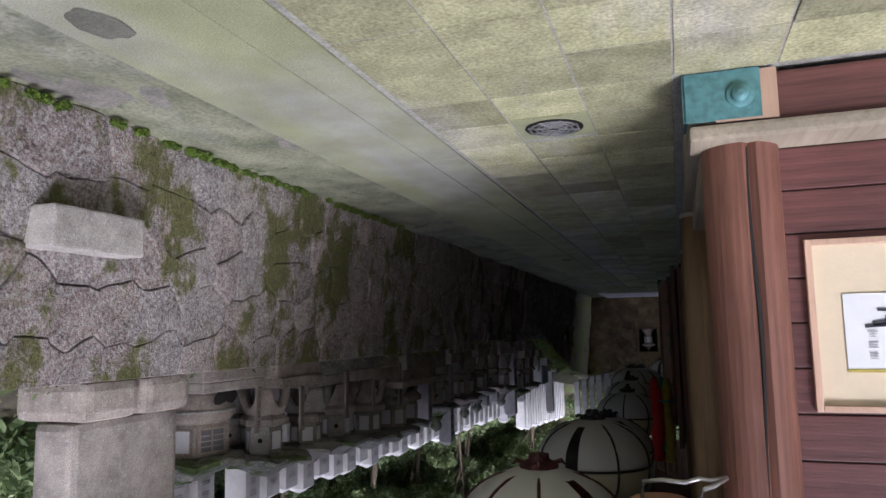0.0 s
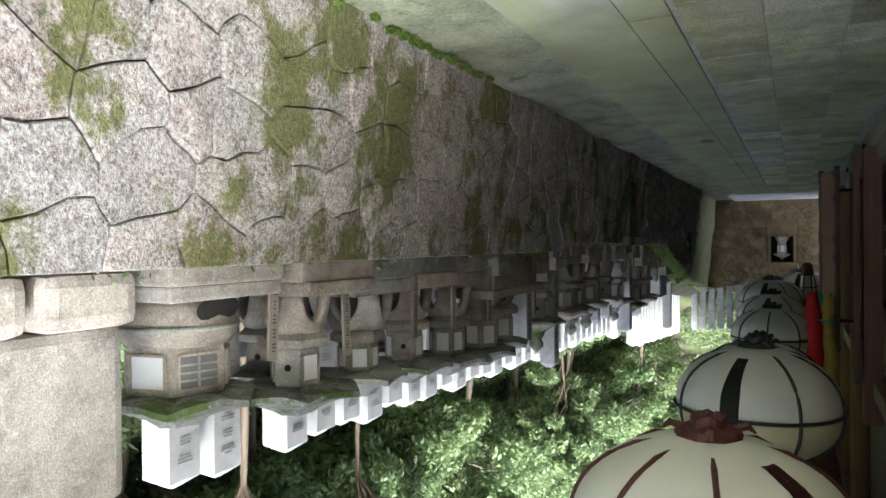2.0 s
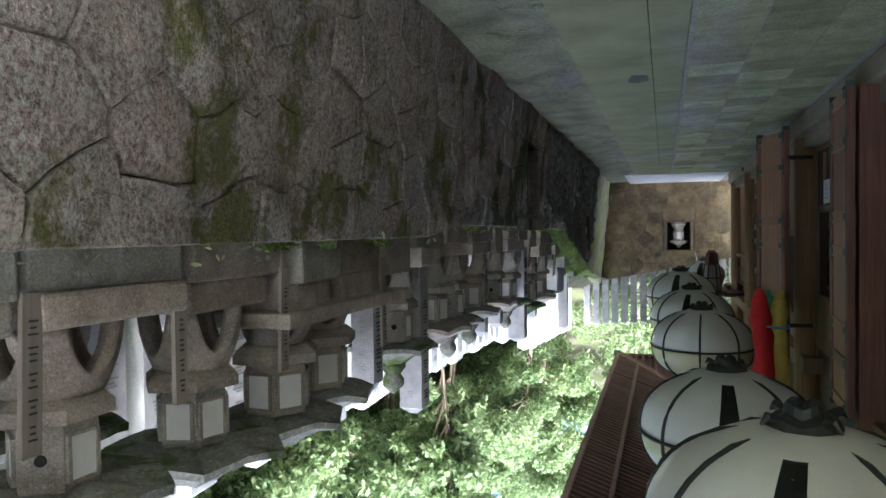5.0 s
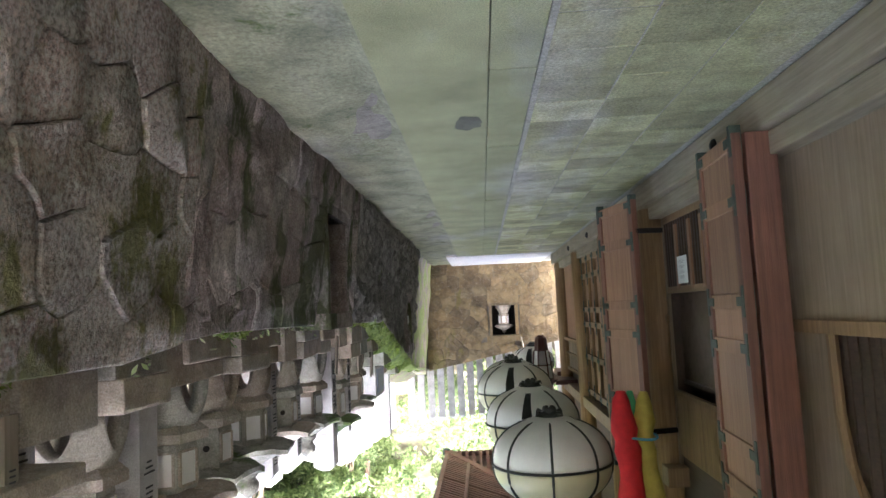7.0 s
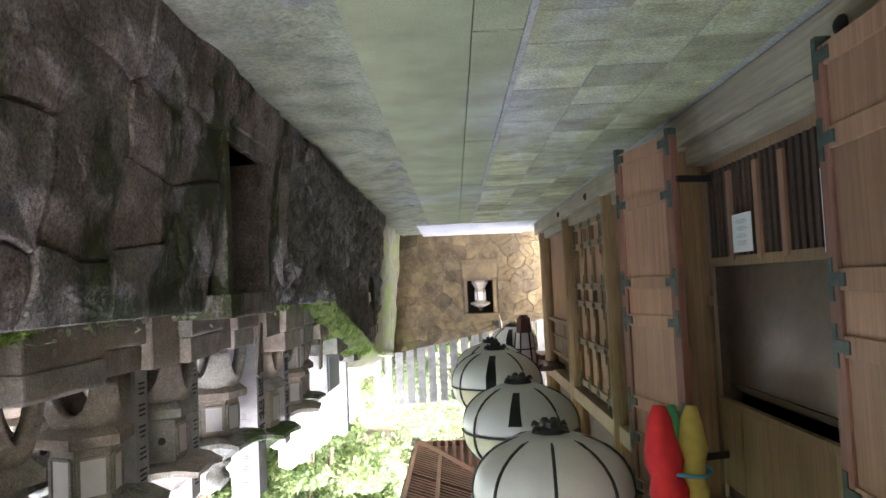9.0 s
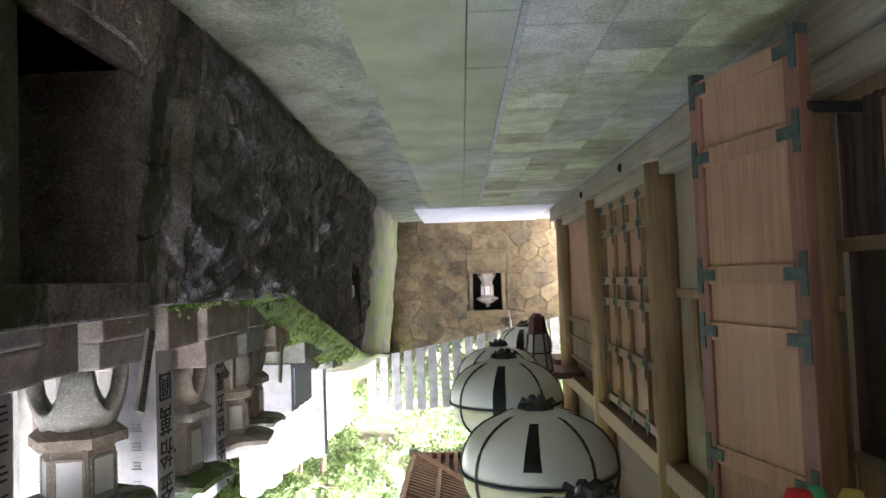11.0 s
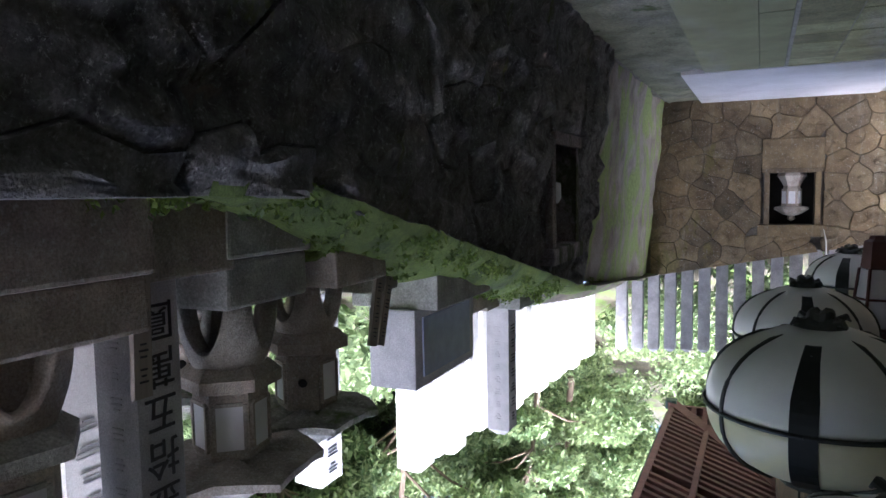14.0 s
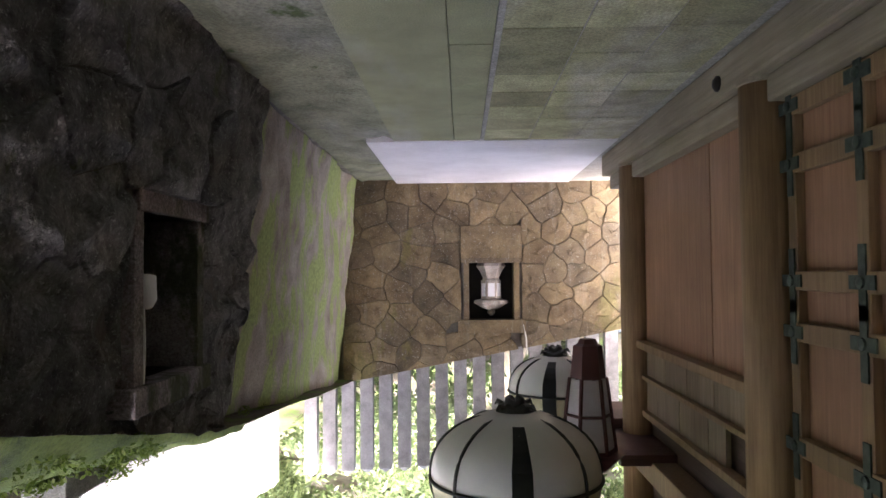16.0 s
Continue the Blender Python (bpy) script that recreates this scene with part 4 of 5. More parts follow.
def stone_lantern(at, base=(0.42, 0.42, 0.24), foot=0.25, foot_r=0.30, body=0.24, body_r=0.2, roof_r=0.42, sides=6, turn=0.0, hole=True, rounded=False, moss=True, finial=True, label=""):
    t = thing("stone_lantern", at, label or "weathered grey stone lantern with a mossy six-sided roof", "stone lantern", "stone lanterns along the wall")
    bx, by, bz = base
    rb = random.Random(int(at[1] * 100))
    cut, step = bz * rb.uniform(0.45, 0.62), rb.uniform(-0.05, 0.06)
    lean = pose(0, 0, 0, 0, 0, rb.uniform(-3, 3))
    for nm, dx, z0, z1 in (("base", 0.0, -0.02, cut), ("plinth", step, cut, bz)):
        bm = bmesh.new()
        add_box(bm, -bx + dx, -by + abs(dx) * 0.7, z0, bx, by - abs(dx) * 0.5 - 0.02, z1, bevel=0.016, m=lean)
        for v in bm.verts:
            v.co += 0.009 * noise.noise_vector(v.co * 6 + Vector(at))
        part(nm, bm, M_LANTERN, t, "rough squared base block")
    z = bz
    bm = bmesh.new()
    if rounded:
        add_lathe(bm, [(foot_r * 0.75, z), (foot_r * 0.95, z + 0.04), (foot_r, z + foot * 0.5), (foot_r * 1.02, z + foot * 0.8), (foot_r * 0.9, z + foot)], 28)
        part("foot", bm, M_LANTERN, t, "rounded stone foot", True)
        # black disc laid on the foot, painting a shaded hollow
        bm = bmesh.new()
        add_lathe(bm, [(0.0, 0), (0.15, 0.0), (0.12, 0.012), (0.0, 0.013)], 20)
        bm.transform(pose(-foot_r * 0.96, 0, z + 0.06, 0, -78, 0) @ Matrix.Diagonal((0.5, 1, 1, 1)))
        part("hollow", bm, M_HOLE, t)
        bm = bmesh.new()
        add_tube(bm, [((foot_r + 0.012) * math.cos(a), (foot_r + 0.012) * math.sin(a), z + foot * 0.62) for a in [2 * math.pi * i / 36 for i in range(37)]], 0.012, 6)
        part("moulding", bm, M_LANTERN, t)
    else:
        arch_skirt(bm, foot_r, foot_r * 0.72, z, z + foot, 4, 0.62, turn=turn + math.pi / 4)
        part("foot", bm, M_LANTERN, t, "arched stone legs", True)
    z += foot
    ft = math.radians(30) + turn
    if rounded:
        z -= 0.10
    bm = bmesh.new()
    add_lathe(bm, [(body_r * 1.1, z - 0.01), (body_r * 1.42, z + 0.035), (body_r * 1.42, z + 0.085), (body_r * 1.05, z + 0.10)], sides, turn=ft)
    if rounded:
        bm.free()
    else:
        part("platform", bm, M_LANTERN, t, "six-sided stone platform")
    z += 0.10
    bm = bmesh.new()
    add_lathe(bm, [(body_r, z - 0.005), (body_r * 1.02, z + 0.02), (body_r * 1.02, z + body - 0.02), (body_r * 0.98, z + body)], sides, turn=ft)
    box = part("firebox", bm, M_LANTERN, t, "six-sided firebox")
    ap = body_r * 1.02 * math.cos(math.pi / sides)
    wd = body_r * math.sin(math.pi / sides) * 0.72
    for k in range(sides):
        a = ft + 2 * math.pi * (k + 0.5) / sides
        put = pose(ap * math.cos(a), ap * math.sin(a), z, 0, 0, math.degrees(a))
        if k % 2 == 0 or not hole:
            bm = bmesh.new()
            add_box(bm, -0.004, -wd, body * 0.18, 0.006, wd, body * 0.84, m=put)
            grey = rounded and k % 2 == 0
            part("pane", bm, M_LATTICE if grey else M_PANE, box, "grey latticed pane" if grey else "white paper pane")
            if grey:
                bm = bmesh.new()
                add_box(bm, 0.006, -0.006, body * 0.2, 0.012, 0.006, body * 0.82, m=put)
                for q in (0.36, 0.52, 0.68):
                    add_box(bm, 0.006, -wd, body * q - 0.005, 0.011, wd, body * q + 0.005, m=put)
                part("lattice", bm, M_LANTERN, box)
            bm = bmesh.new()
            for y0, y1, z0, z1 in ((-wd - 0.015, -wd, 0.16, 0.86), (wd, wd + 0.015, 0.16, 0.86), (-wd, wd, 0.13, 0.18), (-wd, wd, 0.84, 0.89)):
                add_box(bm, -0.004, y0, body * z0, 0.014, y1, body * z1, m=put)
            part("window_rim", bm, M_LANTERN, box)
        else:
            # vent is a black disc on the face, its inner shade as colour
            bm = bmesh.new()
            add_lathe(bm, [(0.022, 0), (0.02, 0.006), (0.004, 0.007)], 12)
            bm.transform(put @ pose(0, 0, body * 0.5, 0, 90, 0))
            part("vent", bm, M_HOLE, box, "round vent hole")
    z += body
    bm = bmesh.new()
    lift = lambda a, zz: 0.028 * (0.5 + 0.5 * math.cos(sides * (a - ft))) ** 3 * (1 if zz < z + 0.07 else 0.2)
    add_lathe(bm, [(body_r * 0.9, z - 0.004), (roof_r * 0.75, z + 0.005), (roof_r, z + 0.015), (roof_r * 0.99, z + 0.05), (roof_r * 0.72, z + 0.085), (roof_r * 0.42, z + 0.14), (roof_r * 0.26, z + 0.19)],
              36, turn=ft, squash=lift)
    for v in bm.verts:
        a, r = math.atan2(v.co.y, v.co.x) - ft, math.hypot(v.co.x, v.co.y)
        seg = 2 * math.pi / sides
        k = math.cos(seg / 2) / math.cos((a % seg) - seg / 2)
        v.co.x, v.co.y = v.co.x * (0.25 + 0.75 * k), v.co.y * (0.25 + 0.75 * k)
        v.co += 0.012 * Vector((noise.noise(v.co * 9 + Vector(at)), noise.noise(v.co * 9 + Vector((3, 1, at[1]))), noise.noise(v.co * 7 + Vector(at))))
    part("roof", bm, M_LANTERN_TOP if moss else M_LANTERN, t, "wide stone roof grown with moss")
    if finial:
        bm = bmesh.new()
        add_lathe(bm, [(0.10, z + 0.17), (0.105, z + 0.22), (0.06, z + 0.275), (0.09, z + 0.32), (0.085, z + 0.37), (0.03, z + 0.42), (0.008, z + 0.44)], 16)
        part("jewel", bm, M_LANTERN_TOP, t, "round stone jewel", True)
    return t


W = 3.52
stone_lantern((3.58, 6.93, 1.44), (0.42, 0.40, 0.17), 0.25, 0.30, 0.25, 0.275, 0.43, rounded=True, hole=False, turn=0.35, finial=False, label="broad low stone lantern with rounded foot and mossy roof")
spec = [
    (7.86, 0.44, 0.21, 0.26, 0.26, 0.24, 0.19, 0.46), (8.52, 0.44, 0.26, 0.26, 0.29, 0.20, 0.17, 0.39), (9.32, 0.38, 0.26, 0.27, 0.27, 0.24, 0.18, 0.44),
    (10.08, 0.38, 0.30, 0.28, 0.26, 0.25, 0.19, 0.46), (10.75, 0.26, 0.42, 0.16, 0.20, 0.27, 0.18, 0.40), (11.38, 0.26, 0.42, 0.16, 0.20, 0.27, 0.18, 0.38),
    (12.62, 0.30, 0.30, 0.26, 0.25, 0.25, 0.18, 0.40), (13.42, 0.36, 0.27, 0.25, 0.27, 0.27, 0.20, 0.42), (14.2, 0.33, 0.28, 0.27, 0.25, 0.27, 0.19, 0.40),
    (14.95, 0.33, 0.28, 0.25, 0.24, 0.27, 0.19, 0.42), (15.7, 0.33, 0.28, 0.25, 0.24, 0.25, 0.18, 0.38), (16.9, 0.30, 0.30, 0.30, 0.27, 0.27, 0.20, 0.40),
    (18.02, 0.35, 0.42, 0.27, 0.25, 0.34, 0.21, 0.41), (18.98, 0.30, 0.40, 0.27, 0.23, 0.28, 0.18, 0.40), (19.62, 0.28, 0.40, 0.26, 0.22, 0.28, 0.18, 0.38),
]
for i, (y, by, bz, foot, fr, body, br, rr) in enumerate(spec):
    x = W + (0.02, -0.03, 0.04)[i % 3]
    z0 = terrace(y) if y < 18.9 else 1.42
    if i in (4, 5):
        stone_lantern((x, y, z0), (0.3, by, bz), foot, fr, body, br, rr, turn=0.15 * i, hole=False, finial=False, label="small stone lantern with white panes on a stone shelf")
    else:
        stone_lantern((x, y, z0), (0.32 + (0.05, -0.06, 0.0, -0.03)[i % 4], by - 0.03, bz), foot, fr * 0.9, body, br * 0.84, rr * 0.95, turn=(0.2, -0.15, 0.05, 0.3)[i % 4], hole=i % 2 == 0, moss=i % 3 != 1, finial=i in (6, 8, 9, 11))
# a second rank further back
for i, (y, x) in enumerate(((7.35, 4.05), (8.25, 4.1), (9.75, 4.1), (13.9, 4.05), (15.3, 4.05), (19.3, 4.05))):
    stone_lantern((x, y, terrace(y) - 0.05), (0.25, 0.25, 0.3), 0.26, 0.24, 0.2, 0.17, 0.36, turn=0.4 * i, finial=False, label="pale green weathered stone lantern behind the front row")
# small shelf of stone
sh = thing("stone_shelf", (3.5, 11.1, 1.44), "low stone shelf on two blocks", "shelf")
part("block", B((-0.22, -0.62, 0, 0.22, -0.42, 0.36), bevel=0.01), M_LANTERN, sh)
part("block", B((-0.22, 0.5, 0, 0.22, 0.7, 0.36), bevel=0.01), M_LANTERN, sh)
part("slab", B((-0.33, -0.75, 0.36, -0.31 + 0.62, 0.95, 0.44), bevel=0.012), M_LANTERN, sh)

# upright slab near the entrance
ms = thing("stone_monument", (3.42, 5.85, 1.44), "tall rough grey stone slab standing on two rounded blocks", "monument")
part("block", B((-0.3, -0.46, 0, 0.25, -0.03, 0.24), bevel=0.06), M_LANTERN, ms)
part("block", B((-0.3, 0.02, 0, 0.25, 0.45, 0.24), bevel=0.06), M_LANTERN, ms)
part("slab", B((-0.2, -0.45, 0.24, 0.1, 0.45, 1.0), bevel=0.05), M_LANTERN, ms, "tall rough slab")
ms2 = thing("stone_monument", (3.5, 4.2, 1.44), "rough grey stone slab on a block", "monument")
part("block", B((-0.3, -0.45, 0, 0.3, 0.4, 0.2), bevel=0.05), M_LANTERN, ms2)
part("slab", B((-0.15, -0.3, 0.2, 0.1, 0.3, 0.9), bevel=0.05), M_LANTERN, ms2)


def offering_pillar(y, z, h, text="", w=0.115, text_top=2.56, x=3.5, base=True, bars=True, label="pale granite offering pillar carved with characters"):
    p = thing("offering_pillar", (x, y, z), label, "stone pillar", "offering pillars between the lanterns")
    b = 0.26 if base else 0.0
    if base:
        part("base", B((-0.26, -0.26, -0.02, 0.24, 0.24, b), bevel=0.012), M_LANTERN, p, "squared stone base")
    bm = bmesh.new()
    add_lathe(bm, [(w * 1.414, b), (w * 1.414, b + h), (w * 0.5, b + h + 0.06)], 4, turn=math.pi / 4)
    part("shaft", bm, M_PILLAR, p)
    if text:
        size = min(w * 1.55, 0.86 / (len(text) * 1.08))
        lettering(text, size, "inscription", p, M_INK, pose(-w - 0.001, 0, text_top - z - size * 0.8, 90, 0, -90))
    elif bars:
        part("inscription", writing_bars(7, w * 1.1, 0.07, min(0.13, h / 8), int(y * 10), pose(-w - 0.003, 0, b + h - 0.08, 0, 0, 90)), M_INK, p)
    if bars:
        part("side_inscription", writing_bars(8, w * 0.6, 0.05, min(0.11, h / 9), int(y * 7), pose(0.0, -w - 0.003, b + h - 0.1)), M_PALE_INK, p)
    return p


offering_pillar(17.52, 1.38, 1.35, "金拾萬圓", 0.12)
offering_pillar(18.52, 1.40, 1.12, "金拾五萬圓", 0.10)
offering_pillar(21.1, 1.85, 1.5, "", 0.13, x=4.55)
offering_pillar(22.4, 2.12, 1.1, "", 0.10)
offering_pillar(12.02, 1.44, 0.8, "", 0.085)
offering_pillar(13.02, 1.36, 1.3, "", 0.10)
offering_pillar(15.32, 1.38, 0.95, "", 0.075)
offering_pillar(16.1, 1.38, 0.95, "", 0.075)
for y, x, h, tilt in ((7.28, 3.22, 0.42, 3), (8.0, 3.24, 0.5, -2), (8.95, 3.24, 0.5, 2), (9.62, 3.24, 0.5, 0), (10.42, 3.24, 0.52, 2), (11.7, 3.24, 0.6, -1), (18.3, 3.22, 0.5, 2), (19.95, 3.3, 0.45, 14), (20.15, 3.35, 0.45, 18), (16.95, 3.2, 0.42, 20)):
    p = thing("name_slat", (x, y, terrace(y) + 0.13), "thin weathered wooden name slat leaning by a lantern", "name slat", "name slats", 0)
    p.matrix_basis = pose(x, y, terrace(y) + 0.13, tilt, 0, 0)
    part("slat", B((-0.01, -0.036, 0.0, 0.01, 0.036, h), bevel=0.003), M_SLAT, p)
    part("inscription", writing_bars(5, 0.035, 0.05, 0.08, int(y * 3), pose(-0.011, 0, h - 0.05, 0, 0, 90)), M_INK, p)

# plaque
pq = thing("stone_plaque", (3.5, 20.9, 1.74), "stone block with a grey-blue plaque set in its face", "plaque")
part("base", B((-0.3, -0.45, 0, 0.3, 0.45, 0.36), bevel=0.01), M_LANTERN, pq)
part("block", B((-0.16, -0.48, 0.36, 0.16, 0.46, 0.86), bevel=0.012), M_PILLAR, pq)
part("plate", B((-0.172, -0.38, 0.42, -0.16, 0.36, 0.79)), M_BLUE, pq, "grey-blue metal plate")
for i, y in enumerate((20.1, 21.6, 21.92)):
    b = thing("stone_block", (3.55 + 0.02 * i, y, terrace(y) - 0.02), "squared grey stone block on the mossy bank", "stone block", "stone blocks on the bank")
    part("block", B((-0.2, -0.14, 0, 0.2, 0.14, 0.3 + 0.03 * (i % 2)), bevel=0.012), M_LANTERN, b)

# fence of granite posts
fm = {}


def fence_post(at, h, w, turn, seed, granite=M_POST):
    key = round(h, 2), w, seed % 3, granite.name
    if key not in fm:
        bm = bmesh.new()
        add_lathe(bm, [(w * 1.414, 0), (w * 1.414, h), (w * 0.25, h + 0.07)], 4, turn=math.pi / 4)
        fm[key] = (mesh_of("shaft", bm, granite), mesh_of("inscription", writing_bars(7, w * 1.1, 0.06, 0.12, seed % 3, pose(-w - 0.003, 0, h - 0.12, 0, 0, 90)), M_PALE_INK))
    p = thing("fence_post", at, "white granite fence post with a pointed top and worn carved names", "fence post", "posts of the shrine fence", turn)
    for nm, me in zip(("shaft", "inscription") if at[1] < 20 else ("shaft",), fm[key]):
        o = new(nm, me)
        o.parent = p
        if nm == "inscription":
            tagged(o, "", "", "", "stuff")
    return p


y, i = 7.55, 0
while y < 29.4:
    zb = slope(4.35, y) - 0.05
    top = 2.93 + (y - 8.6) * 0.032 if y < 19.3 else 3.35 + (y - 13.5) * 0.068
    if not 19.3 < y < 22.2 and not 8.1 < y < 8.6:
        fence_post((4.35, y, zb), round(top - zb + 0.05 * math.sin(i * 2.4), 2), 0.128, 0, i)
    y += 0.39
    i += 1
x = 3.75
while x > -2.6:
    zb = end_top(x) - 0.04
    fence_post((x, END_Y + 0.36, zb), round(4.25 + 0.06 * (x - 2) - zb, 2), 0.095, 90, i, M_POST_OLD)
    x -= 0.285
    i += 1
for nm, b in (("fence_rail", (4.3, 5.0, 2.0, 4.4, 19.0, 2.1)),):
    r = thing(nm, (0, 0, 0), "white granite rail behind the fence posts", "rail")
    part("rail", B((4.46, 7.4, 2.1, 4.54, 19.2, 2.22), bevel=0.01), M_POST, r)

# niches
def niche_lining(name, y0, y1, z0, z1, label):
    t = thing(name, (wall_x(0.8), (y0 + y1) / 2, z0), label, "niche")
    w, h = (y1 - y0) / 2, z1 - z0
    dx = LEAN_IN * (z0 + z1) / 2 - LEAN_IN * 0.8
    part("lintel", B((dx - 0.05, -w - 0.1, h, dx + 0.5, w + 0.1, h + 0.14), bevel=0.01), M_ROCK, t)
    part("sill", B((dx - 0.05, -w - 0.05, -0.12, dx + 0.5, w + 0.05, 0.0), bevel=0.01), M_ROCK, t)
    for s in (-1, 1):
        part("jamb", B((dx - 0.02, s * w - 0.05, 0, dx + 0.5, s * w + 0.05, h), bevel=0.008), M_ROCK, t)
    # recess shade painted as a black back panel
    part("back", B((dx + 0.44, -w, 0, dx + 0.5, w, h)), M_HOLE, t, "back of the recess coloured black for its shade")
    return t


niche_lining("wall_niche", *NICHES[0], "dark recess in the retaining wall lined with stone")
niche_lining("wall_niche", *NICHES[1], "dark recess in the retaining wall lined with stone")
wl = thing("wall_lamp", (3.05, 22.5, 1.42), "small white lamp with a cable in the wall niche", "lamp")
bm = bmesh.new()
add_lathe(bm, [(0.02, -0.09), (0.055, -0.08), (0.06, 0.04), (0.04, 0.08), (0.02, 0.09)], 14)
part("shade", bm, M_PANE, wl, smooth=True)
bm = bmesh.new()
add_tube(bm, [(0.0, -0.02, 0.09), (-0.02, -0.05, 0.25), (-0.02, -0.06, 0.5), (0.03, -0.02, 0.66), (0.16, 0.05, 0.75)], 0.011, 6)
part("cable", bm, M_CABLE, wl, "white cable")

en = thing("wall_niche", (1.0, END_Y, HZ0), "square recess in the end wall framed in stone", "niche")
part("lintel", B((-0.5, -0.06, 0.84, 0.5, 0.4, 1.03), bevel=0.012), M_END, en, "projecting stone lintel")
part("sill", B((-0.45, -0.03, -0.07, 0.45, 0.4, 0.0), bevel=0.008), M_END, en)
part("slab", B((-0.45, -0.02, -0.55, 0.45, 0.1, -0.07), bevel=0.01), M_END, en, "smooth slab under the recess")
for s in (-1, 1):
    part("jamb", B((s * 0.37 - 0.04, -0.015, 0, s * 0.37 + 0.04, 0.4, 0.84), bevel=0.006), M_END, en)
# black panel paints the shade at the back of this recess too
part("back", B((-0.37, 0.38, 0, 0.37, 0.42, 0.84)), M_HOLE, en, "back of the recess coloured black for its shade")
nl = thing("stone_lantern", (1.0, END_Y + 0.17, HZ0), "small grey stone lantern with white panes inside the niche", "stone lantern")
bm = bmesh.new()
add_lathe(bm, [(0.2, 0.0), (0.22, 0.05), (0.17, 0.12), (0.12, 0.22), (0.13, 0.26)], 6)
part("foot", bm, M_LANTERN, nl)
bm = bmesh.new()
add_lathe(bm, [(0.15, 0.26), (0.15, 0.54)], 6)
part("firebox", bm, M_LANTERN, nl)
for k in range(6):
    a = math.pi / 3 * (k + 0.5)
    bm = bmesh.new()
    add_box(bm, -0.003, -0.05, 0.3, 0.006, 0.05, 0.5, m=pose(0.13 * math.cos(a), 0.13 * math.sin(a), 0, 0, 0, math.degrees(a)))
    part("pane", bm, M_PANE, nl, "white paper pane")
bm = bmesh.new()
add_lathe(bm, [(0.16, 0.54), (0.25, 0.56), (0.26, 0.6), (0.12, 0.68), (0.05, 0.7), (0.06, 0.75), (0.01, 0.79)], 6)
part("roof", bm, M_LANTERN, nl)
cb = thing("cable", (0.52, END_Y - 0.03, 2.1), "white cable hanging down the end wall", "cable")
bm = bmesh.new()
add_tube(bm, [(0.12, 0.0, 0.35 - 0.3), (0.02, -0.02, -0.1 + 0.1), (-0.02, -0.02, 0.2), (-0.03, -0.01, 0.45)], 0.012, 6)
part("cable", bm, M_CABLE, cb)

# drain cover
dr = thing("drain_cover", (0.52, 6.2, 0.0), "pale square drain plate with a round patterned grate", "drain cover")
part("plate", B((-0.22, -0.215, -0.02, 0.22, 0.215, 0.008), bevel=0.004), M_CONC, dr)
bm = bmesh.new()
add_lathe(bm, [(0.17, 0.0), (0.17, 0.012), (0.155, 0.014)], 32)
part("grate", bm, M_IRON, dr, "round iron grate")
for k in range(1, 5):
    bm = bmesh.new()
    add_tube(bm, [(0.035 * k * math.cos(a), 0.035 * k * math.sin(a), 0.015) for a in [2 * math.pi * i / 32 for i in range(33)]], 0.007, 5)
    part("grate_ring", bm, M_STEEL, dr)
for k in range(8):
    a = math.pi / 8 + math.pi / 4 * k
    bm = bmesh.new()
    add_box(bm, 0.03, -0.006, 0.012, 0.155, 0.006, 0.021, m=pose(0, 0, 0, 0, 0, math.degrees(a)))
    part("spoke", bm, M_STEEL, dr)


# ---- trees and undergrowth ----
def leaf_mesh(name, seed, clumps, per, spread, size, material):
    """Many small folded leaves in clumps; clumps are (x, y, z, r)."""
    rnd = np.random.RandomState(seed)
    vs, fs = [], []
    for cx, cy, cz, r in clumps:
        n = int(per * (0.7 + 0.6 * rnd.rand()))
        d = rnd.normal(size=(n, 3))
        d /= np.linalg.norm(d, axis=1)[:, None]
        c = np.array((cx, cy, cz)) + d * (r * rnd.rand(n, 1) ** 0.45) * np.array((1, 1, 0.75))
        u = rnd.normal(size=(n, 3))
        u /= np.linalg.norm(u, axis=1)[:, None]
        w = np.cross(u, rnd.normal(size=(n, 3)) + np.array((0, 0, 1.2)))
        w /= np.linalg.norm(w, axis=1)[:, None] + 1e-6
        s = size * (0.6 + 0.8 * rnd.rand(n, 1))
        dip = np.array((0, 0, -0.18)) * s
        k = len(vs)
        quad = np.stack((c - u * s, c + w * s * 0.42 + dip * 0.3, c + u * s + dip, c - w * s * 0.42 + dip * 0.3), 1).reshape(-1, 3)
        vs.extend(quad.tolist())
        fs.extend([(k + 4 * i, k + 4 * i + 1, k + 4 * i + 2, k + 4 * i + 3) for i in range(n)])
    me = bpy.data.meshes.new(name)
    me.from_pydata(vs, [], fs)
    me.materials.append(material)
    return me


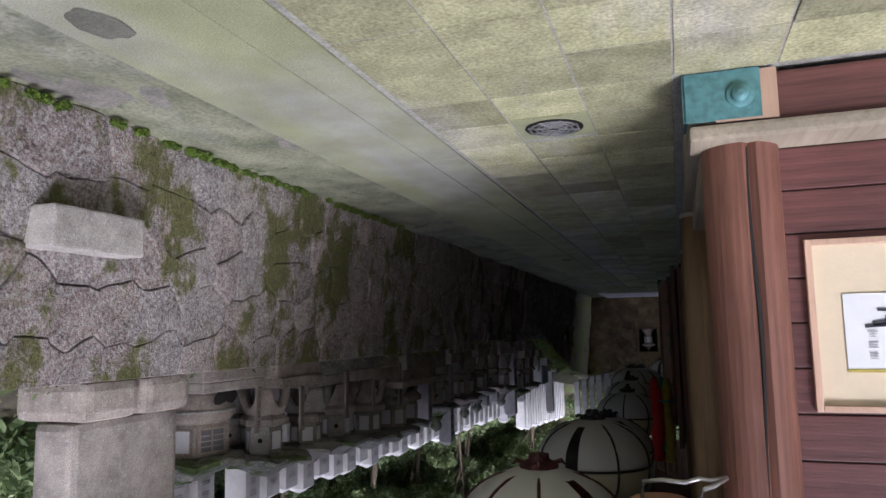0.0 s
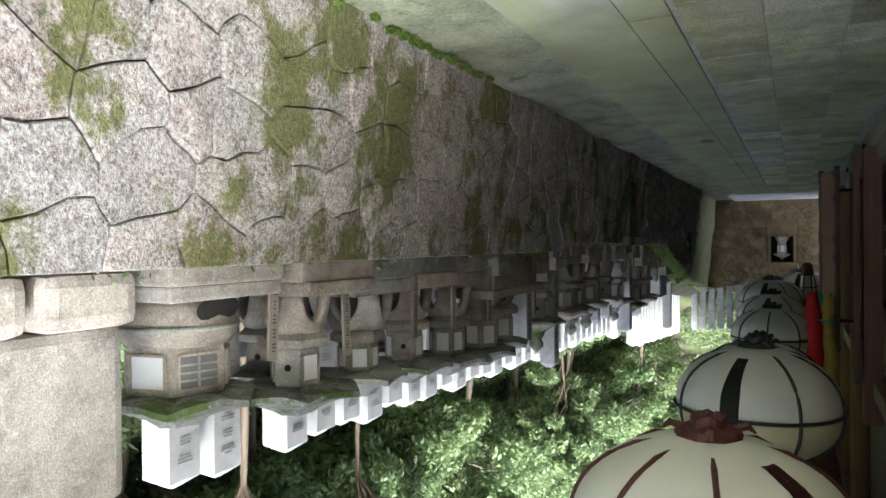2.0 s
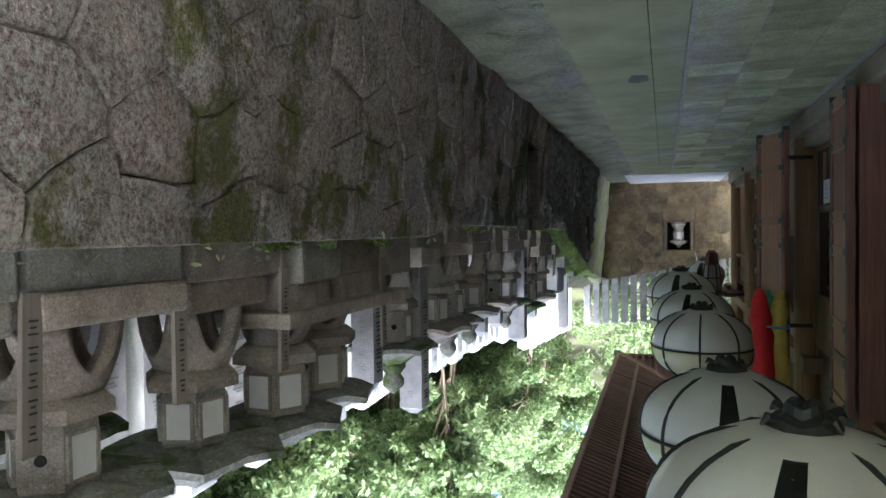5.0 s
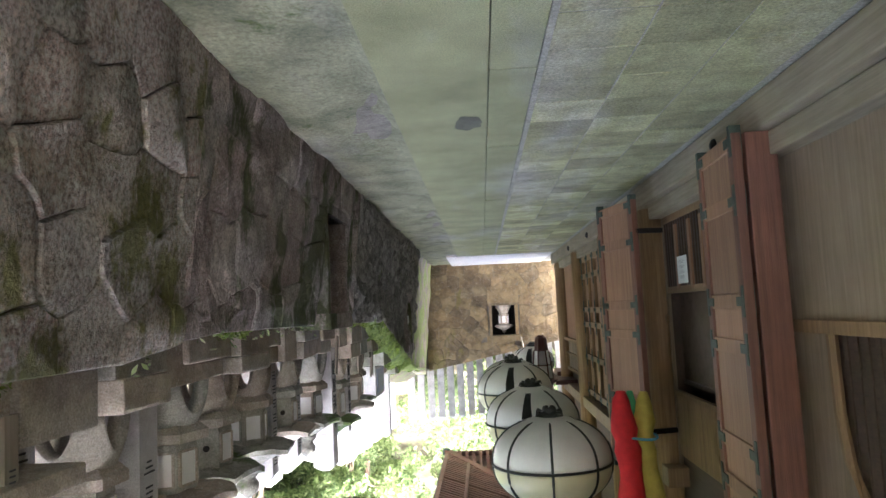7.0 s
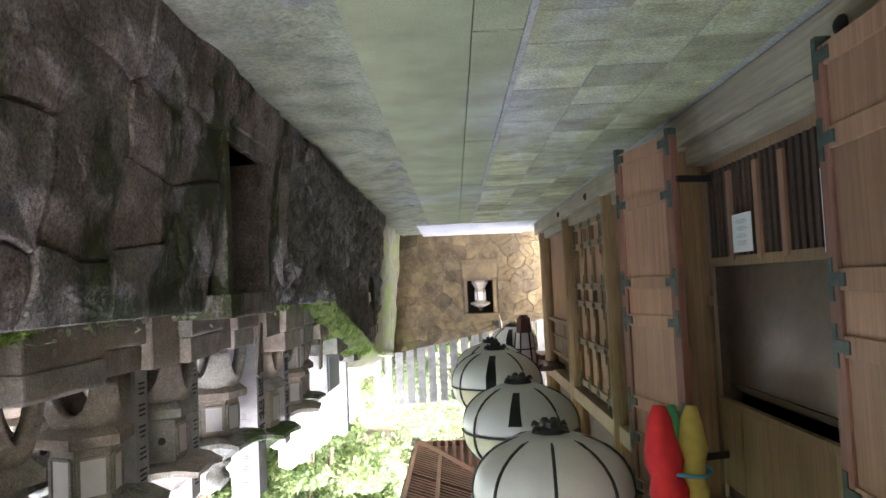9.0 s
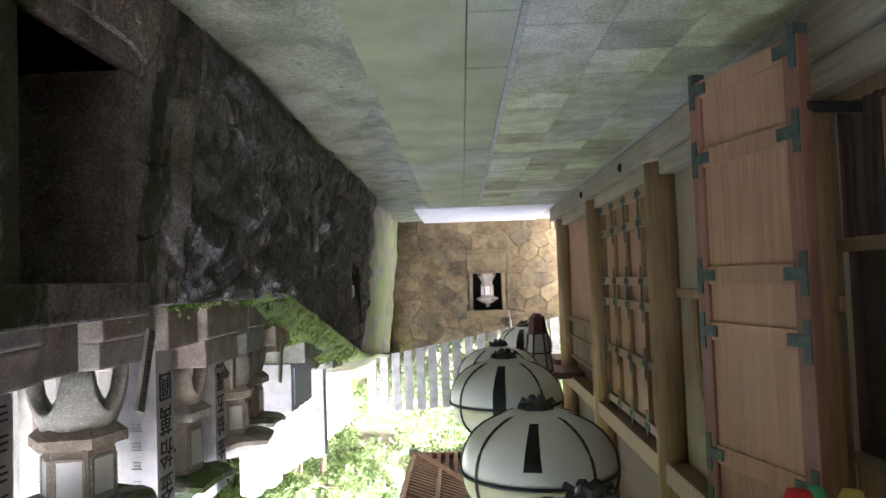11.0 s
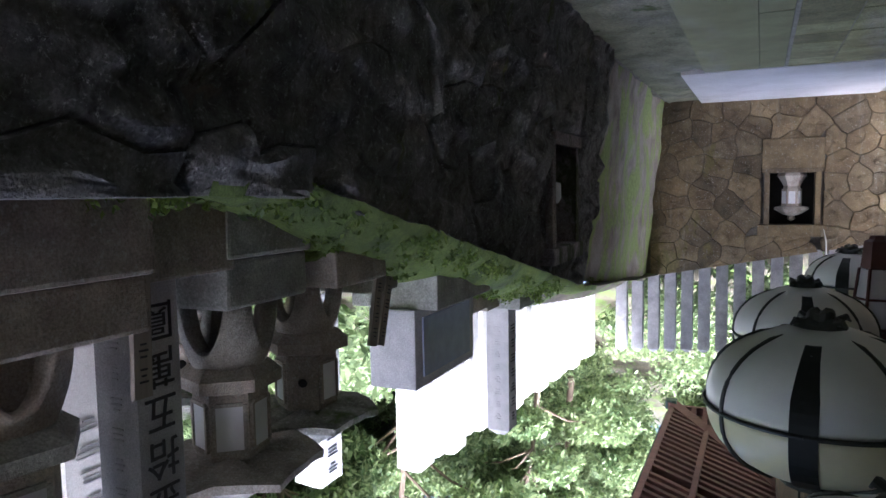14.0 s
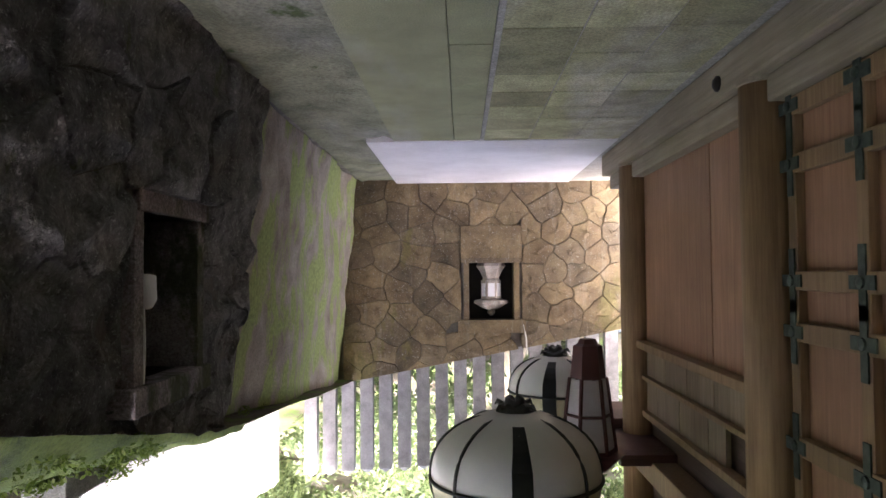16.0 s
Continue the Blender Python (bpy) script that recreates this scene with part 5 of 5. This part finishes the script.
def tree(at, h, seed, crown_r, material, bare=0.4, per=1000, size=0.08, label="broad-leaved tree with a bright green crown", lean=0.06, girth=0.022):
    rnd = random.Random(seed)
    t = thing("tree", at, label, "tree", "trees on the slope")
    bm = bmesh.new()
    lx, ly = rnd.uniform(-lean, lean), rnd.uniform(-lean, lean)
    path = [(lx * z + 0.08 * math.sin(z * 0.9 + seed), ly * z + 0.08 * math.cos(z * 0.8 + seed), z) for z in [h * i / 9 - 0.2 for i in range(10)]]
    add_tube(bm, path, [girth * h * (1 - 0.085 * i) for i in range(10)], 8)
    part("trunk", bm, M_BARK, t, smooth=True)
    clumps = []
    for k in range(13):
        z = h * rnd.uniform(bare, 1.0)
        a, f = rnd.uniform(0, 6.28), math.sin(math.pi * min(0.95, (z / h - bare) / (1.05 - bare) * 0.8 + 0.2))
        r = crown_r * f * rnd.uniform(0.5, 1.0)
        p0 = path[min(9, int(z / h * 9))]
        p1 = (p0[0] + r * math.cos(a), p0[1] + r * math.sin(a), z + rnd.uniform(0, 0.5))
        bm = bmesh.new()
        add_tube(bm, [p0, ((p0[0] + p1[0]) / 2, (p0[1] + p1[1]) / 2, (p0[2] + p1[2]) / 2 + 0.15), p1], [0.007 * h, 0.005 * h, 0.002 * h], 6)
        part("limb", bm, M_BARK, t)
        for j in range(3):
            clumps.append((p1[0] + rnd.uniform(-0.6, 0.6), p1[1] + rnd.uniform(-0.6, 0.6), p1[2] + rnd.uniform(-0.4, 0.5), crown_r * rnd.uniform(0.2, 0.36)))
    o = new("crown", leaf_mesh("crown", seed, clumps, per, 1, size, material))
    o.parent = t
    return t


rnd = random.Random(5)
kinds = [tree((9.3, 8.6, slope(9.3, 8.6)), 4.9, 11, 2.2, M_LEAF), tree((9.2, 13.5, slope(9.2, 13.5)), 5.4, 23, 2.5, M_LEAF, 0.3),
         tree((9.1, 19.8, slope(9.1, 19.8)), 4.8, 31, 2.0, M_LEAF, 0.42), tree((9.5, 5.0, slope(9.5, 5.0)), 8.5, 47, 2.3, M_LEAF_DARK, 0.25, label="dark evergreen tree of the slope, also added unseen as sun screen")]
for x, y, k in ((9.1, 11.0, 1), (9.5, 16.5, 0), (11.2, 17.0, 2), (11.5, 10.5, 1), (12.5, 19.5, 0), (9.3, 23.0, 1), (9.2, 26.5, 2), (12.0, 28.5, 1), (10.5, 33.0, 0), (6.0, 35.0, 1), (1.5, 36.5, 0), (-3.5, 35.5, 1),
                (5.9, 31.5, 2), (9.2, 6.2, 0), (9.6, 12.0, 1), (9.8, 18.2, 1), (12.5, 14.2, 1), (12.8, 22.4, 1), (9.2, 9.6, 1), (10.8, 7.4, 0), (10.2, 14.6, 2), (13.5, 15.0, 1), (14.0, 24.0, 1), (13.5, 7.0, 1), (11.0, 26.0, 0), (11.5, 1.5, 3), (10.0, 2.0, 3), (-1.0, 41.0, 1), (8.0, 41.0, 1),
                (16.0, 10.0, 1), (16.5, 13.0, 0), (16.0, 16.0, 1), (16.5, 19.0, 1), (16.0, 22.0, 0), (16.5, 25.5, 1), (17.0, 29.0, 1), (15.5, 5.0, 0), (18.5, 12.0, 1), (18.5, 18.0, 1),
                (8.2, 29.5, 1), (8.8, 32.0, 1), (9.8, 36.0, 1), (12.5, 33.0, 1), (6.8, 38.5, 1), (14.5, 31.0, 1), (10.5, 29.0, 0)):
    z = slope(x, y) if x > 3.05 else 2.3 + 0.18 * max(0, x) + 0.6 * max(0, y - END_Y - 1.3)
    copy_thing(kinds[k], pose(x, y, z - 0.1, 0, 0, rnd.uniform(0, 360)))
for x, y, seed in ((5.25, 9.1, 61), (5.4, 21.6, 62), (6.0, 12.4, 63), (5.7, 20.6, 64)):
    tree((x, y, slope(x, y) - 0.1), 4.6, seed, 1.0, M_LEAF, 0.62, 300, label="slender tree with a bare grey-brown trunk", lean=0.12, girth=0.012)
# unseen tall evergreens added behind the entrance to hold back the sun
for x, y in ((-7, -9), (-3.2, -10), (-11, -7), (11.5, -4.5), (-0.5, -15), (-5.5, -13)):
    o = copy_thing(kinds[3], pose(x, y, -0.1 if x < 5 else 0.5, 0, 0, rnd.uniform(0, 360)))
    o.scale = (1.5, 1.5, 1.6)
clumps = []
for i in range(1500):
    x, y = rnd.uniform(5.3, 15.5), rnd.uniform(3.0, 44)
    clumps.append((x, y, slope(x, y) + rnd.uniform(0.05, 0.55), rnd.uniform(0.3, 0.65)))
for i in range(260):
    x, y = rnd.uniform(-8.0, 5.3), END_Y + 1.1 + 11 * rnd.random() ** 1.4
    clumps.append((x, y, 2.35 + 0.18 * max(0, x) + 0.6 * max(0, y - END_Y - 1.3) + rnd.uniform(0.2, 1.0), rnd.uniform(0.3, 0.6)))
tagged(new("undergrowth", leaf_mesh("undergrowth", 77, clumps, 190, 1, 0.072, M_LEAF)), "dense bright green shrubs covering the slope", "shrubs", "", "stuff")
clumps = [(rnd.uniform(3.05, 3.4), y, terrace(y) + 0.01, 0.12) for y in [5 + 0.23 * i for i in range(80)]]
tagged(new("weeds", leaf_mesh("weeds", 78, clumps, 14, 1, 0.02, M_LEAF)), "small weeds along the wall's top", "weeds", "", "stuff")
bm = bmesh.new()
moss = []
for y0, y1, dx in ((10.2, 10.7, 0.0), (11.2, 11.7, 0.0), (13.2, 14.0, 0.0), (17.2, 18.7, 0.05), (19.0, 22.2, 0.1), (24.0, 26.5, 0.2)):
    n = int((y1 - y0) * 9)
    for i in range(n):
        y = y0 + (y1 - y0) * rnd.random()
        moss.append((3.1 + 0.12 * (y > 24) + rnd.uniform(0.0, 0.12 + dx), y, (terrace(y) if y < 24 else 2.38 + (y - 24) * 0.125), 0.07))
for i in range(130):
    y = rnd.uniform(1.5, 9.5)
    moss.append((2.82 + rnd.uniform(-0.02, 0.04), y, 0.0, 0.03))
for i in range(170):
    y, f = rnd.uniform(18.7, 22.8), rnd.random()
    moss.append((3.04 + 0.32 * f, y, terrace(y) + 0.02 + 0.19 * f * min(1, (y - 18.4) / 0.9) - 0.03, 0.075))
bm = bmesh.new()
rows = []
for i in range(57):
    y = 18.4 + 0.1 * i
    k = min(1, (y - 18.4) / 0.9) * (1 - 0.8 * max(0.0, min(1.0, (y - 21.8) / 1.2)))
    rows.append([bm.verts.new((x, y, terrace(y) + (h * k if x > 3 else h) + 0.03 * noise.noise((x * 7, y * 5, 2)))) for x, h in ((3.0, -0.05), (3.02, -0.01), (3.1, 0.07), (3.2, 0.14), (3.32, 0.19), (3.5, 0.21), (3.9, 0.16))])
for a, b in zip(rows, rows[1:]):
    for k in range(6):
        bm.faces.new((a[k], b[k], b[k + 1], a[k + 1]))
structure("moss_bank", bm, M_BANK, "bright green moss bank rising above the rock wall", True)
tagged(new("moss_cushions", leaf_mesh("moss_cushions", 79, moss, 90, 1, 0.016, leafy("moss", (0.06, 0.10, 0.012), (0.12, 0.19, 0.02), (0.22, 0.30, 0.05)))), "soft green moss cushions on the wall's edge", "moss", "", "stuff")


# ---- fitted stones of the walls ----
def clip(poly, p, n):
    """The part of a convex polygon on the side of p away from n."""
    out = []
    for i, a in enumerate(poly):
        b = poly[(i + 1) % len(poly)]
        da, db = (a[0] - p[0]) * n[0] + (a[1] - p[1]) * n[1], (b[0] - p[0]) * n[0] + (b[1] - p[1]) * n[1]
        if da <= 0:
            out.append(a)
        if (da < 0 < db) or (db < 0 < da):
            k = da / (da - db)
            out.append((a[0] + (b[0] - a[0]) * k, a[1] + (b[1] - a[1]) * k))
    return out


def chips(s, z, size, seed):
    """Ledges and hollows of split rock."""
    if not size:
        return 0.0
    a = noise.noise((s * 1.7 + z * 1.1, z * 4.2 - s * 0.9, seed))
    return size * (0.55 * a + 0.45 * noise.noise((s * 5.5, z * 9, seed + 3)) - 0.25 * abs(noise.noise((s * 2.3, z * 3.1, seed + 9))))


def stones(parent, s0, s1, step, course, height, holes, place, material, seed, proud=0.035, jitter=0.3, gap=0.006, wobble=0.05, crag=0.0):
    """Fits many-cornered stones into a wall face; place maps (along, up, out) to the world."""
    rnd = random.Random(seed)
    seeds = []
    z, k = course * 0.5, 0
    while z < max(height(s0), height(s1), height((s0 + s1) / 2)) + course * 0.4:
        s = s0 - step + (k % 2) * step / 2
        while s < s1 + step:
            seeds.append((s + rnd.uniform(-jitter, jitter) * step, z + rnd.uniform(-jitter, jitter) * course * 0.8))
            s += step * rnd.uniform(0.75, 1.3)
        z += course
        k += 1
    made = 0
    for i, c in enumerate(seeds):
        if not s0 - 0.2 < c[0] < s1 + 0.2:
            continue
        poly = [(c[0] - 1, c[1] - 1), (c[0] + 1, c[1] - 1), (c[0] + 1, c[1] + 1), (c[0] - 1, c[1] + 1)]
        for j, d in enumerate(seeds):
            if j != i and abs(d[0] - c[0]) < 3 * step and abs(d[1] - c[1]) < 3 * course:
                n = Vector((d[0] - c[0], (d[1] - c[1])))
                ln = n.length
                n /= ln
                m = ((c[0] + d[0]) / 2 - n.x * gap, (c[1] + d[1]) / 2 - n.y * gap)
                poly = clip(poly, m, n)
                if not poly:
                    break
        if not poly:
            continue
        poly = clip(poly, (s0, 0), (-1, 0))
        poly = clip(poly, (s1, 0), (1, 0)) if poly else poly
        poly = clip(poly, (0, -0.05), (0, -1)) if poly else poly
        if poly:
            h0, h1 = height(c[0] - 0.2), height(c[0] + 0.2)
            n = Vector((-(h1 - h0), 0.4)).normalized()
            poly = clip(poly, (c[0] - 0.2, h0), n)
        for a0, a1, b0, b1 in holes:
            if not poly:
                break
            outs = [(a0 - c[0], (a0, 0), (1, 0)), (c[0] - a1, (a1, 0), (-1, 0)), (b0 - c[1], (0, b0), (0, 1)), (c[1] - b1, (0, b1), (0, -1))]
            if max(q[0] for p in poly for q in [p]) > a0 and min(p[0] for p in poly) < a1 and max(p[1] for p in poly) > b0 and min(p[1] for p in poly) < b1:
                best = max(outs, key=lambda o: o[0])
                poly = clip(poly, best[1], best[2])
        if len(poly) < 3:
            continue
        area = abs(sum(p[0] * q[1] - q[0] * p[1] for p, q in zip(poly, poly[1:] + poly[:1]))) / 2
        if area < 0.006:
            continue
        fine = []
        for q, r in zip(poly, poly[1:] + poly[:1]):
            for f in (0.0, 0.34, 0.67):
                s, z = q[0] + (r[0] - q[0]) * f, q[1] + (r[1] - q[1]) * f
                free = 0.0 if z < 0.01 or z > height(s) - 0.02 or min(s - s0, s1 - s) < 0.01 or any(a0 - 0.02 < s < a1 + 0.02 and e0 - 0.02 < z < e1 + 0.02 for a0, a1, e0, e1 in holes) else wobble
                fine.append((s + free * noise.noise((s * 6, z * 6, 1.5)), z + free * noise.noise((s * 6, z * 6, 7.5))))
        poly = fine
        cx, cz = sum(p[0] for p in poly) / len(poly), sum(p[1] for p in poly) / len(poly)
        out = proud * rnd.uniform(0.4, 1.25)
        rings = [(1.0, -0.07), (1.0, out * 0.5), (0.95, out)] + ([(0.72, out), (0.5, out), (0.25, out)] if crag else [])
        verts = []
        for f, o in rings:
            verts.append([place(cx + (p[0] - cx) * f, cz + (p[1] - cz) * f, o + (0.02 * noise.noise((p[0] * 5, p[1] * 5, seed)) + chips(cx + (p[0] - cx) * f, cz + (p[1] - cz) * f, crag, seed) if o > 0 else 0)) for p in poly])
        vs = [v for r in verts for v in r] + [place(cx, cz, out * 1.25 + 0.015 * rnd.uniform(-1, 1) + chips(cx, cz, crag, seed))]
        n = len(poly)
        fs = [(r * n + a, r * n + (a + 1) % n, (r + 1) * n + (a + 1) % n, (r + 1) * n + a) for r in range(len(rings) - 1) for a in range(n)]
        e = (len(rings) - 1) * n
        fs += [(e + a, e + (a + 1) % n, e + n) for a in range(n)]
        me = bpy.data.meshes.new("stone")
        me.from_pydata(vs, [], fs)
        me.materials.append(material)
        bmq = bmesh.new()
        bmq.from_mesh(me)
        bmesh.ops.recalc_face_normals(bmq, faces=bmq.faces)
        bmq.to_mesh(me)
        bmq.free()
        o = new("stone", me)
        o.parent = parent
        made += 1
    return made


right_place = lambda s, z, o: (wall_x(z) + 0.03 - o, s, z)
pad = lambda n: (n[0] - 0.05, n[1] + 0.05, n[2] - 0.1, n[3] + 0.12)
stones(wall_right, -2.0, 12.6, 0.36, 0.30, terrace, [], right_place, M_WALL, 4, 0.026, 0.2, 0.003, 0.05)
stones(wall_right, 12.6, 16.9, 0.5, 0.36, terrace, [pad(NICHES[0])], right_place, M_ROCK, 9, 0.03, 0.26, 0.003, 0.07, 0.03)
stones(wall_right, 16.9, 24.1, 0.6, 0.42, terrace, [pad(NICHES[1])], right_place, M_WETROCK, 10, 0.05, 0.33, 0.001, 0.12, 0.11)
end_place = lambda s, z, o: (s, END_Y + 0.03 - o, z)
stones(wall_end, -1.6, 3.2, 0.46, 0.30, end_top, [(HX0 - 0.08, HX1 + 0.08, HZ0 - 0.55, HZ1 + 0.18)], end_place, M_END, 14, 0.028, 0.26, 0.0022, 0.06, 0.02)

# ledge stone sticking out of the wall near the entrance
ls = thing("ledge_stone", (2.93, 5.1, 0.52), "flat pale stone jutting out of the retaining wall", "stone block")
part("block", B((-0.16, -0.3, 0.0, 0.1, 0.32, 0.22), bevel=0.015), M_LANTERN, ls)

# damp patch on the walk
bm = bmesh.new()
ring = []
for i in range(28):
    a = 2 * math.pi * i / 28
    r = 0.8 + 0.35 * noise.noise((math.cos(a) * 1.6, math.sin(a) * 1.6, 3.3))
    ring.append(bm.verts.new((1.63 + 0.13 * r * math.cos(a), 14.1 + 0.22 * r * math.sin(a), 0.0045)))
bm.faces.new(ring)
ring = []
for i in range(30):
    a = 2 * math.pi * i / 30
    r = 0.8 + 0.22 * noise.noise((math.cos(a) * 1.9, math.sin(a) * 1.9, 8.1))
    ring.append(bm.verts.new((1.92 + 0.13 * r * math.cos(a), 4.2 + 0.16 * r * math.sin(a), 0.0045)))
bm.faces.new(ring)
structure("floor_stain", bm, M_STAIN, "dark damp stain on the concrete")

# ---- planks of the front wall ----
bm = bmesh.new()
add_box(bm, -2.05, 5.875, 0.0, 0, 5.9, 0.205, bevel=0.006)
plank = mesh_of("plank", bm, M_PLANK)
for i in range(26):
    o = new("plank", plank)
    o.parent, o.location = front, (-0.6, 0.004 * (i % 2), 0.335 + 0.212 * i)

# ---- paving ----
bm = bmesh.new()
add_box(bm, -TILE / 2 + 0.005, -TILE / 2 + 0.005, -0.05, TILE / 2 - 0.005, TILE / 2 - 0.005, 0.0, bevel=0.004)
tile_mesh = mesh_of("paving_slab", bm, M_TILE)
bm = bmesh.new()
add_box(bm, -0.13, -0.45, -0.05, 0.13, 0.45, 0.0, bevel=0.004)
border_mesh = mesh_of("border_slab", bm, M_CONC)
rnd = random.Random(8)
for i in range(-3, 3):
    for j in range(-3, 55):
        x, y = -0.152 + TILE * (i + 0.5), 5.15 + TILE * (j + 0.5)
        if (i < 0 and y > 5.7) or y > END_Y - 0.2 or (i == 1 and abs(y - 6.2) < 0.2):
            continue
        o = new("paving_slab", tile_mesh)
        o.parent, o.location = floor, (x, y, rnd.uniform(-0.004, 0.004))
for j in range(34):
    o = new("border_slab", border_mesh)
    o.parent, o.location = floor, (1.37, -1 + 0.907 * j, rnd.uniform(-0.003, 0.003))
